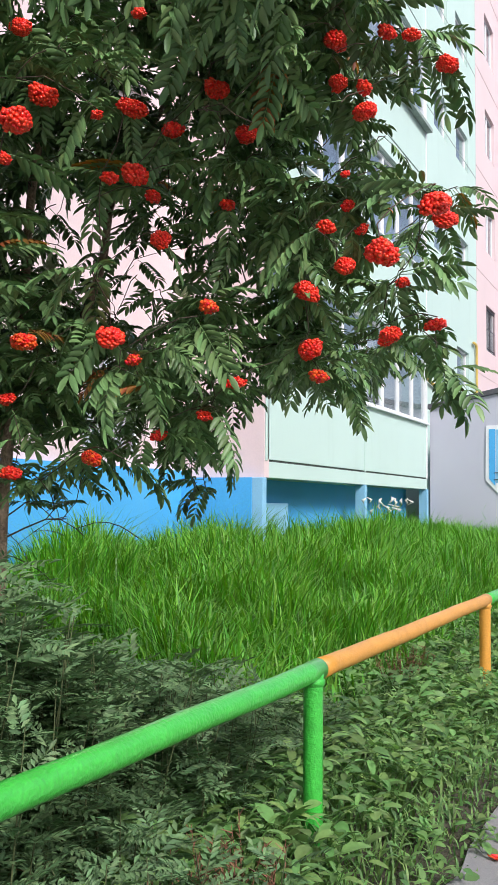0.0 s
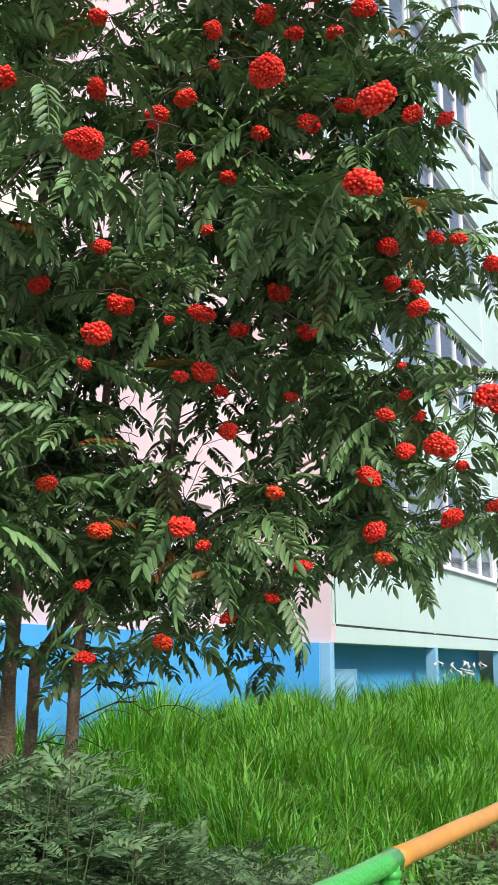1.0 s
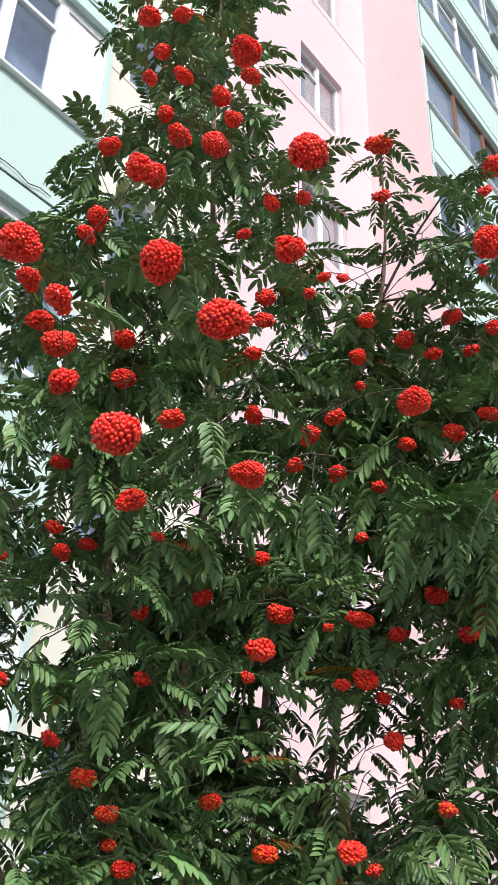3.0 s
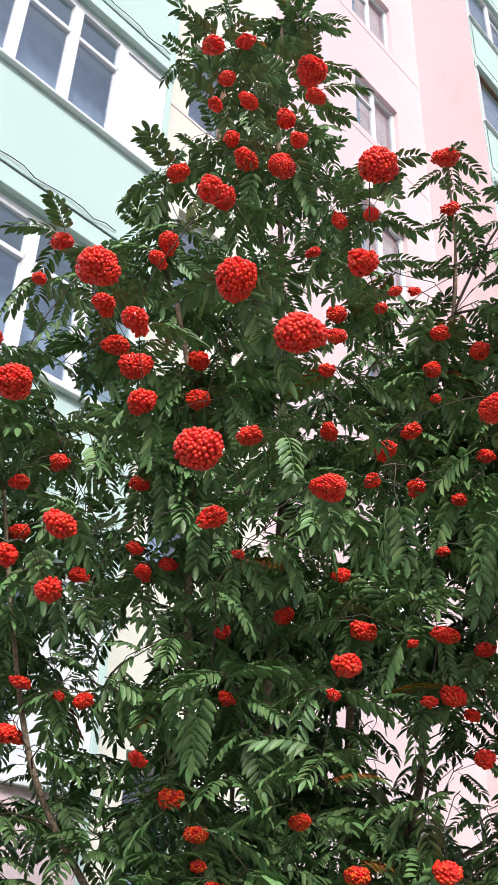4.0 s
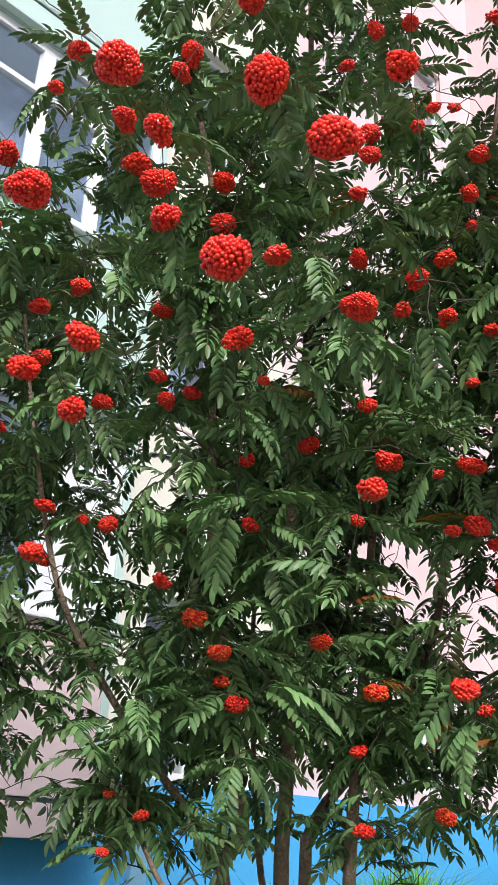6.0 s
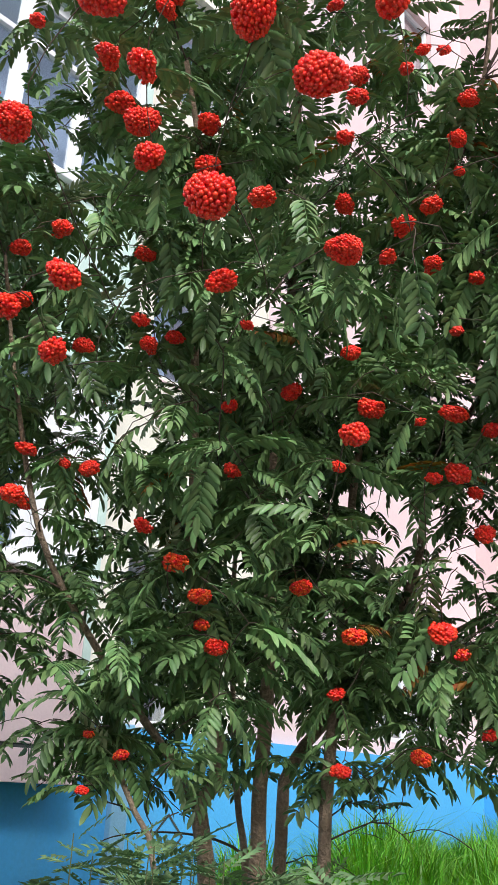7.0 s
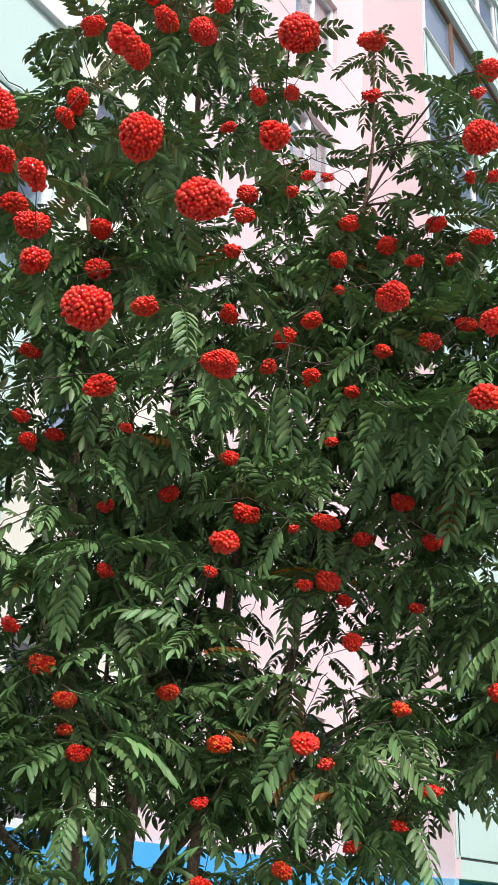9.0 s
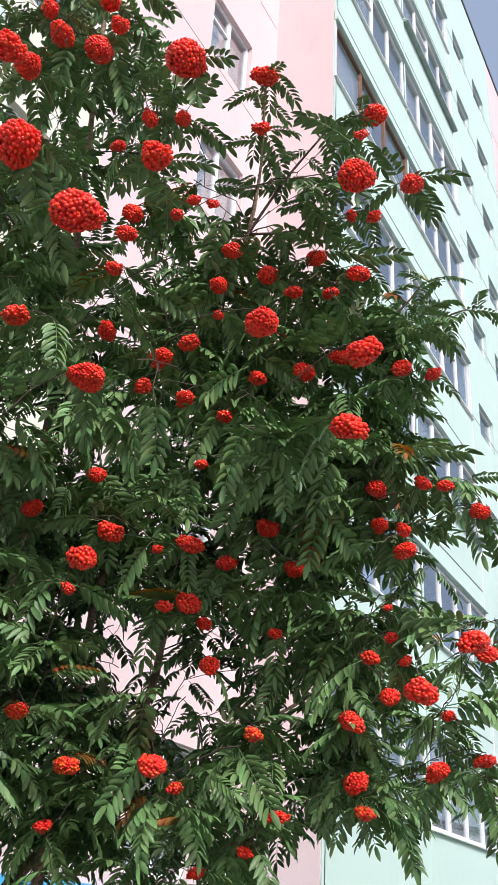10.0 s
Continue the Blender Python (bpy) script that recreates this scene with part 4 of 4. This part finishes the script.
def build_tree():
    r = random.Random(3)
    tree = new("rowan_tree")
    tagged(tree, "many-stemmed rowan tree heavy with red berries behind the lawn rail", "tree")
    nodes = []  # point, radius there
    for pts, r0, r1 in STEMS:
        path = smooth_path(pts, 0.08)
        n = len(path)
        radii = [max(r0 + (r1 - r0) * (i / (n - 1)) ** 0.8, 0.004) * (1 + 0.10 * noise.noise(path[i] * 6)) * (1.25 if i == 0 and pts[0][2] < 0.1 else 1) for i in range(n)]
        v, f = tube(path, radii, 12)
        mesh_ob("trunk" if pts[0][2] < 0.2 else "limb", v, f, M_BARK, tree, True)
        nodes += [(p, q) for p, q in zip(path, radii) if p.z > 0.95]
    fruit = [(Vector(q[:3]), q[3]) for tier in FRUIT for q in tier]
    ends = [(p, w) for p, w in fruit]
    for tier in SPURS:
        for q in tier:
            c = Vector(q)
            back = (c - PATH_SIDE)
            back.z = 0
            deeper = c + back.normalized() * r.uniform(0.3, 0.85)
            for _ in range(2):
                ends.append((deeper + Vector((r.gauss(0, 1), r.gauss(0, 1), r.gauss(0, 1))) * 0.15, 0))
            for _ in range(3):
                ends.append((c + Vector((r.gauss(0, 1), r.gauss(0, 1), r.gauss(0, 0.9))) * 0.10, 0))
    inner = [p for p, _ in nodes if 1.5 < p.z < 3.3]
    for _ in range(170):
        p = inner[r.randrange(len(inner))]
        ends.append((p + Vector((r.gauss(0, 1), r.gauss(0, 1), r.gauss(0, 0.8))) * 0.2, 0))
    axis = Vector((-2.15, 2.2, 0))
    ends.sort(key=lambda e: min((e[0] - p).length for p, _ in nodes))
    tv, tf = [], []
    leaves, rust = [], []
    grid = [(p.copy(), q) for p, q in nodes]
    heads = []
    for p, w in ends:
        arr = np.array([tuple(g[0]) for g in grid])
        d = np.linalg.norm(arr - np.array(p), axis=1)
        cost = d + 0.8 * np.maximum(0, arr[:, 2] - p.z + 0.25 * d)
        g = grid[int(np.argmin(cost))]
        a, dist = g[0], (g[0] - p).length
        tip = p + Vector((0, 0, 0.35 * w)) if w else p
        out = (p - axis)
        out.z = 0
        out = out.normalized() if out.length > 0.01 else Vector((1, 0, 0))
        c1 = a + out * dist * 0.35 + Vector((0, 0, dist * 0.15))
        c2 = tip - out * dist * 0.2 + Vector((r.uniform(-1, 1), r.uniform(-1, 1), 0.6 if not w else 1.0)) * dist * 0.14
        n = max(3, int(dist / 0.06))
        path = [a * (1 - t) ** 3 + c1 * 3 * t * (1 - t) ** 2 + c2 * 3 * t * t * (1 - t) + tip * t ** 3 for t in [i / n for i in range(n + 1)]]
        r0 = min(g[1] * 0.75, 0.0022 + 0.006 * dist)
        radii = [r0 + (0.0018 - r0) * i / n for i in range(n + 1)]
        v, f = tube(path, radii, 5, False)
        k = len(tv)
        tv += v
        tf += [tuple(i + k for i in q) for q in f]
        grid += list(zip(path[1:-1], radii[1:-1]))
        ends_dir = (path[-1] - path[-3]).normalized()
        # leaves at the tip in a rosette, then singly back along the twig
        count = r.randint(5, 8) if w else r.randint(5, 7)
        a0 = r.uniform(0, 6.28)
        for i in range(count):
            az = a0 + i * 2.4 + r.uniform(-0.4, 0.4)
            el = r.uniform(-0.75, 0.6)
            base = tip - ends_dir * r.uniform(0, 0.06)
            leaves.append((r.randrange(len(LEAVES)), leaf_pose(base, az, el, r.gauss(0, 0.3), r.uniform(0.75, 1.2))))
        for i in range(max(1, n - 5), n):
            if r.random() < 0.45:
                leaves.append((r.randrange(len(LEAVES)), leaf_pose(path[i], r.uniform(0, 6.28), r.uniform(-0.3, 0.5), r.gauss(0, 0.35), r.uniform(0.65, 1.05))))
        if w:
            heads.append((p, w))
    shoot_leaves = []
    for pts in SHOOTS:
        path = smooth_path(pts, 0.035)
        v, f = tube(path, [0.0055 - 0.003 * i / len(path) for i in range(len(path))], 6)
        k = len(tv)
        tv += v
        tf += [tuple(i + k for i in q) for q in f]
        a0 = r.uniform(0, 6.28)
        for i in range(len(path) // 3, len(path)):
            shoot_leaves.append((r.randrange(len(LEAVES)), leaf_pose(path[i], a0 + i * 2.4, r.uniform(-0.1, 0.35), r.gauss(0, 0.2), r.uniform(0.6, 0.9))))
    k = mesh_ob("branchwork", tv, tf, M_TWIG, tree, True)
    tagged(k, "thin dark branches and twigs", kind="stuff")
    leaves = clear_of_fruit(leaves, heads) + shoot_leaves
    front = Vector((0.68, -0.73, 0))
    order = sorted(range(len(leaves)), key=lambda i: -(leaves[i][1].translation.dot(front)))
    near, rest = order[:290], order[290:]
    meshes = []
    for v, fa in LEAVES:
        me = bpy.data.meshes.new("leaf")
        me.from_pydata([tuple(q) for q in v], [], fa)
        me.materials.append(M_LEAF)
        me.polygons.foreach_set("use_smooth", [True] * len(me.polygons))
        meshes.append(me)
    for i in near:
        ob = new("leaf", meshes[leaves[i][0]])
        ob.parent = tree
        ob.matrix_local = leaves[i][1]
    rusty = [leaves[i] for i in rest if r.random() < 0.009]
    pale = [leaves[i] for i in rest if r.random() < 0.012]
    join_leaves("foliage", [leaves[i] for i in rest], LEAVES, M_LEAF, tree, label="dense dark green feathered foliage")
    join_leaves("rusty_foliage", [(q, m @ Matrix.Translation((0, 0, 0.012))) for q, m in rusty], LEAVES, M_LEAF_RUST, tree, label="scattered leaves turning rusty orange")
    join_leaves("pale_foliage", [(q, m @ Matrix.Rotation(3.0, 4, "X") @ Matrix.Translation((0, 0, 0.02))) for q, m in pale], LEAVES, M_LEAF_PALE, tree, label="few leaves showing their pale underside")
    # berry heads
    kinds = {}
    for p, w in heads:
        size = min((0.06, 0.085, 0.12), key=lambda s: abs(s - w))
        orange = p.z < 1.8 and r.random() < 0.4
        variant = r.randrange(3)
        key = (size, orange, variant)
        if key not in kinds:
            v, l, s = berry_head((0.0096, 0.0094, 0.0092)[(0.06, 0.085, 0.12).index(size)] / size, int(size * 1000) * 7 + variant * 31)
            ob = np_mesh("fruit_head", v, l, s, M_BERRY_ORANGE if orange else M_BERRY, tree)
            kinds[key] = ob.data
            first = ob
        else:
            first = new("fruit_head", kinds[key])
            first.parent = tree
        first.matrix_local = Matrix.Translation(p) @ Euler((r.uniform(-0.22, 0.22), r.uniform(-0.22, 0.22), r.uniform(0, 6.28))).to_matrix().to_4x4() @ Matrix.Diagonal((w * r.uniform(1.04, 1.22), w * r.uniform(1.0, 1.15), w * (r.uniform(1.0, 1.15) if w > 0.11 else r.uniform(0.8, 1.02)), 1))
        if orange:
            tagged(first, "orange-red ripening berry cluster")
    return len(leaves)


build_tree()


# ---- grass ----
def build_grass():
    g = np.random.default_rng(7)
    n = 110000
    x = -1.55 - 3.9 * g.random(n) ** 0.9
    y = 0.2 + 21.5 * g.random(n) ** 1.35
    clump = np.array([noise.noise((a * 1.7, b * 1.7, 2.0)) for a, b in zip(x, y)])
    front = np.clip((-1.75 - x) / 0.5, 0, 1) * np.clip((y - 2.6 - 0.5 * (x + 3)) / 1.4, 0.0, 1)
    keep = g.random(n) < 0.15 + 0.85 * front
    x, y, clump, front = x[keep], y[keep], clump[keep], front[keep]
    n = len(x)
    h = (0.22 + 0.36 * front) * np.clip((y - 1.5) / 4.5, 0.45, 1) * (0.75 + 0.5 * g.random(n)) * (1 + 0.95 * clump)
    z = np.array([ground_z(a, b) for a, b in zip(x, y)]) - 0.01
    az = g.random(n) * 6.283
    lean = (0.15 + 0.55 * g.random(n) ** 1.6) * h
    wide = 0.0042 + 0.004 * g.random(n)
    dx, dy = np.cos(az), np.sin(az)
    v = np.zeros((n, 7, 3))
    for i, (s, w) in enumerate(((0, 0.8), (0.4, 1.0), (0.75, 0.7))):
        for k, sg in enumerate((-1, 1)):
            v[:, 2 * i + k, 0] = x + dx * lean * s * s - dy * wide * w * sg
            v[:, 2 * i + k, 1] = y + dy * lean * s * s + dx * wide * w * sg
            v[:, 2 * i + k, 2] = z + h * s * (1 - 0.12 * s)
    v[:, 6, 0], v[:, 6, 1], v[:, 6, 2] = x + dx * lean * 1.15, y + dy * lean * 1.15, z + h * (0.9 - 0.25 * g.random(n))
    base = np.arange(n)[:, None] * 7
    pattern = np.array([0, 1, 3, 2, 2, 3, 5, 4, 4, 5, 6])
    ob = np_mesh("grass", v.reshape(-1, 3), (base + pattern).ravel(), np.tile([4, 4, 3], n), M_GRASS)
    tagged(ob, "lush long green lawn grass, uncut and leaning", "grass", kind="stuff")


build_grass()


def broad_leaf(rng, length=0.12, lw=0.45):
    verts, faces = leaflet(length * 0.8, length * lw, 0.14, rng.uniform(0.2, 0.6))
    verts = verts + np.array((length * 0.2, 0, 0))
    sv, sf = tube([(0, 0, 0), (length * 0.25, 0, 0.0)], [0.002, 0.0015], 3, False)
    k = len(verts)
    return np.concatenate([verts, np.array([tuple(q) for q in sv])]), list(faces) + [tuple(i + k for i in f) for f in sf]


def build_weeds():
    r = random.Random(21)
    broad = [broad_leaf(r, 0.12, w) for w in (0.24, 0.32, 0.42, 0.2, 0.5)]
    # low broad-leaved weeds along the rail and the path edge
    out = []
    for _ in range(3600):
        x, y = r.uniform(-2.6, -0.70), r.uniform(0.6, 9.0)
        if x > -0.9 and r.random() < 0.6:
            continue
        s = r.uniform(0.4, 1.05) * (0.6 if x > -1.0 else 1)
        h = r.uniform(0.0, 0.16) if x < -1.0 else 0.01
        a0 = r.uniform(0, 6.28)
        for i in range(r.randint(4, 8)):
            out.append((r.randrange(5), leaf_pose(Vector((x, y, ground_z(x, y) + h + r.uniform(0, 0.05))), a0 + i * 2.4, r.uniform(0.0, 0.9), r.gauss(0, 0.3), s * r.uniform(0.7, 1.1))))
    join_leaves("broad_leaved_weeds", out, broad, M_WEED, None)
    tagged(bpy.data.objects["broad_leaved_weeds"], "low broad-leaved green weeds along the rail", "weeds", kind="stuff")
    # feathery grey-green weeds round the foot of the tree
    out, sv, sf = [], [], []
    for n in range(700):
        tall = n >= 520
        y = r.uniform(1.5, 2.9) if tall else r.uniform(0.6, 4.3)
        x = r.uniform(-2.2, -1.55) if tall else r.uniform(-2.9, -1.0 if y < 2.3 else -1.5)
        top = (0.95 - 0.40 * min(max((y - 1.9) / 0.9, 0), 1) - 0.25 * min(max((y - 3.3) / 0.6, 0), 1)) * min(1, 0.4 + max(0, -1.35 - x) * 2.2) * min(1, 0.45 + max(0, x + 2.75) * 1.5)
        if x > -1.45:
            top = min(top, 0.32)
        h = top * (r.uniform(0.9, 1.15) if tall else r.uniform(0.6, 1.1))
        p0 = Vector((x, y, ground_z(x, y) - 0.01))
        p1 = p0 + Vector((r.gauss(0, 0.06), r.gauss(0, 0.06), h))
        v, f = tube([p0, (p0 + p1) / 2 + Vector((r.gauss(0, 0.015), r.gauss(0, 0.015), 0)), p1], [0.003, 0.0025, 0.0015], 4, False)
        k = len(sv)
        sv += v
        sf += [tuple(i + k for i in q) for q in f]
        for i in range(int(9 + h * 22)):
            t = r.uniform(0.25, 1.0)
            out.append((r.randrange(len(SMALL_LEAVES)), leaf_pose(p0.lerp(p1, t), r.uniform(0, 6.28), r.uniform(-0.1, 0.8), r.gauss(0, 0.3), r.uniform(0.5, 0.9))))
    weeds = join_leaves("feathery_weeds", out, SMALL_LEAVES, M_TANSY, None)
    tagged(weeds, "feathery grey-green weeds round the foot of the tree", "weeds", kind="stuff")
    tagged(mesh_ob("weed_stems", sv, sf, M_STALK, weeds, True), kind="stuff")
    # dry reddish stalks by the rail
    sv, sf = [], []
    for cx, cy in ((-1.42, 1.75), (-1.15, 2.25), (-1.5, 1.55), (-1.75, 6.0), (-1.2, 2.4)):
        for _ in range(40):
            p0 = Vector((cx + r.gauss(0, 0.07), cy + r.gauss(0, 0.1), 0))
            p1 = p0 + Vector((r.gauss(0, 0.05), r.gauss(0, 0.05), r.uniform(0.10, 0.30)))
            for q in range(9):
                a = p0.lerp(p1, 0.3 + 0.7 * q / 9)
                b = a + Vector((r.gauss(0, 0.018), r.gauss(0, 0.018), 0.02))
                v, f = tube([a, b], [0.003, 0.001], 3, False)
                k = len(sv)
                sv += v
                sf += [tuple(i + k for i in z) for z in f]
            v, f = tube([p0, p1], [0.002, 0.001], 3, False)
            k = len(sv)
            sv += v
            sf += [tuple(i + k for i in z) for z in f]
    tagged(mesh_ob("dry_weeds", sv, sf, M_DRY), "dry reddish-brown weed stalks by the rail", "weeds", kind="stuff")


build_weeds()


def build_low_grass():
    """Short mixed grass among the weeds along the rail."""
    g = np.random.default_rng(9)
    n = 34000
    x = -0.68 - 2.1 * g.random(n)
    y = 0.5 + 9.5 * g.random(n) ** 1.2
    keep = g.random(n) < np.clip((-0.66 - x) / 0.25, 0, 1)
    x, y = x[keep], y[keep]
    n = len(x)
    h = (0.05 + 0.16 * g.random(n) ** 1.5) * np.clip(0.35 + (-0.8 - x) * 1.5, 0.35, 1)
    z = np.array([ground_z(a, b) for a, b in zip(x, y)]) - 0.005
    az, lean, wide = g.random(n) * 6.283, (0.3 + 0.7 * g.random(n)) * h, 0.0025 + 0.003 * g.random(n)
    dx, dy = np.cos(az), np.sin(az)
    v = np.zeros((n, 5, 3))
    for i, q in enumerate((0, 0.6)):
        for k, sg in enumerate((-1, 1)):
            v[:, 2 * i + k, 0] = x + dx * lean * q * q - dy * wide * sg
            v[:, 2 * i + k, 1] = y + dy * lean * q * q + dx * wide * sg
            v[:, 2 * i + k, 2] = z + h * q
    v[:, 4, 0], v[:, 4, 1], v[:, 4, 2] = x + dx * lean, y + dy * lean, z + h * 0.85
    base = np.arange(n)[:, None] * 5
    ob = np_mesh("low_grass", v.reshape(-1, 3), (base + np.array([0, 1, 3, 2, 2, 3, 4])).ravel(), np.tile([4, 3], n), M_WEED)
    tagged(ob, "short mixed grass between the weeds", "grass", kind="stuff")


build_low_grass()


def build_tufts():
    """Taller fountains of broad grass standing out of the lawn, some with pale seed heads."""
    g = random.Random(31)
    for cx, cy, n, high, seeds in ((-4.1, 12.8, 170, 0.92, True), (-3.9, 11.3, 110, 0.8, False), (-3.6, 9.3, 90, 0.72, False), (-3.3, 6.9, 90, 0.68, False), (-2.7, 5.6, 80, 0.62, False), (-4.3, 7.6, 90, 0.7, False), (-3.2, 12.6, 90, 0.75, False), (-2.4, 7.9, 80, 0.62, False)):
        verts, faces = [], []
        for _ in range(n):
            a, h = g.uniform(0, 6.28), high * g.uniform(0.6, 1.0)
            x0, y0 = cx + g.gauss(0, 0.09), cy + g.gauss(0, 0.09)
            z0 = ground_z(x0, y0)
            reach, wide = h * g.uniform(0.25, 0.8), g.uniform(0.005, 0.010)
            k = len(verts)
            for q in (0, 0.3, 0.6, 0.85):
                w = wide * (1 - 0.6 * q)
                bx, by, bz = x0 + math.cos(a) * reach * q * q, y0 + math.sin(a) * reach * q * q, z0 + h * (q * 1.25 - 0.55 * q * q * q)
                verts += [(bx - math.sin(a) * w, by + math.cos(a) * w, bz), (bx + math.sin(a) * w, by - math.cos(a) * w, bz)]
            verts.append((x0 + math.cos(a) * reach * 1.15, y0 + math.sin(a) * reach * 1.15, z0 + h * 0.66))
            faces += [(k, k + 1, k + 3, k + 2), (k + 2, k + 3, k + 5, k + 4), (k + 4, k + 5, k + 7, k + 6), (k + 6, k + 7, k + 8)]
        tuft = mesh_ob("grass_tuft", verts, faces, M_GRASS, None, True)
        tagged(tuft, "fountain-shaped tuft of long broad grass in the lawn", "grass", group="grass tufts")
        if seeds:
            sv, sf = [], []
            for _ in range(16):
                p = Vector((cx + g.gauss(0, 0.16), cy + 0.5 + g.gauss(0, 0.3), ground_z(cx, cy) + g.uniform(0.68, 0.9)))
                v, f = tube([p, p + Vector((g.gauss(0, 0.03), g.gauss(0, 0.03), 0.05)), p + Vector((g.gauss(0, 0.05), g.gauss(0, 0.05), 0.09))], [0.006, 0.022, 0.004], 5)
                k = len(sv)
                sv += v
                sf += [tuple(i + k for i in q) for q in f]
            tagged(mesh_ob("seed_heads", sv, sf, M_SEED, tuft, True), "pale fluffy seed heads", kind="stuff")


build_tufts()


def fallen_berries():
    """A few berries dropped on the edge of the footpath."""
    v, l, q = berry_head(0.22, 77)
    v = v * np.array((0.07, 0.05, 0.016)) + np.array((-0.66, 3.25, 0.03))
    tagged(np_mesh("fallen_berries", v, l, q, M_BERRY_ORANGE), "small red heap of fallen rowan berries on the footpath", "berries", kind="stuff")


fallen_berries()
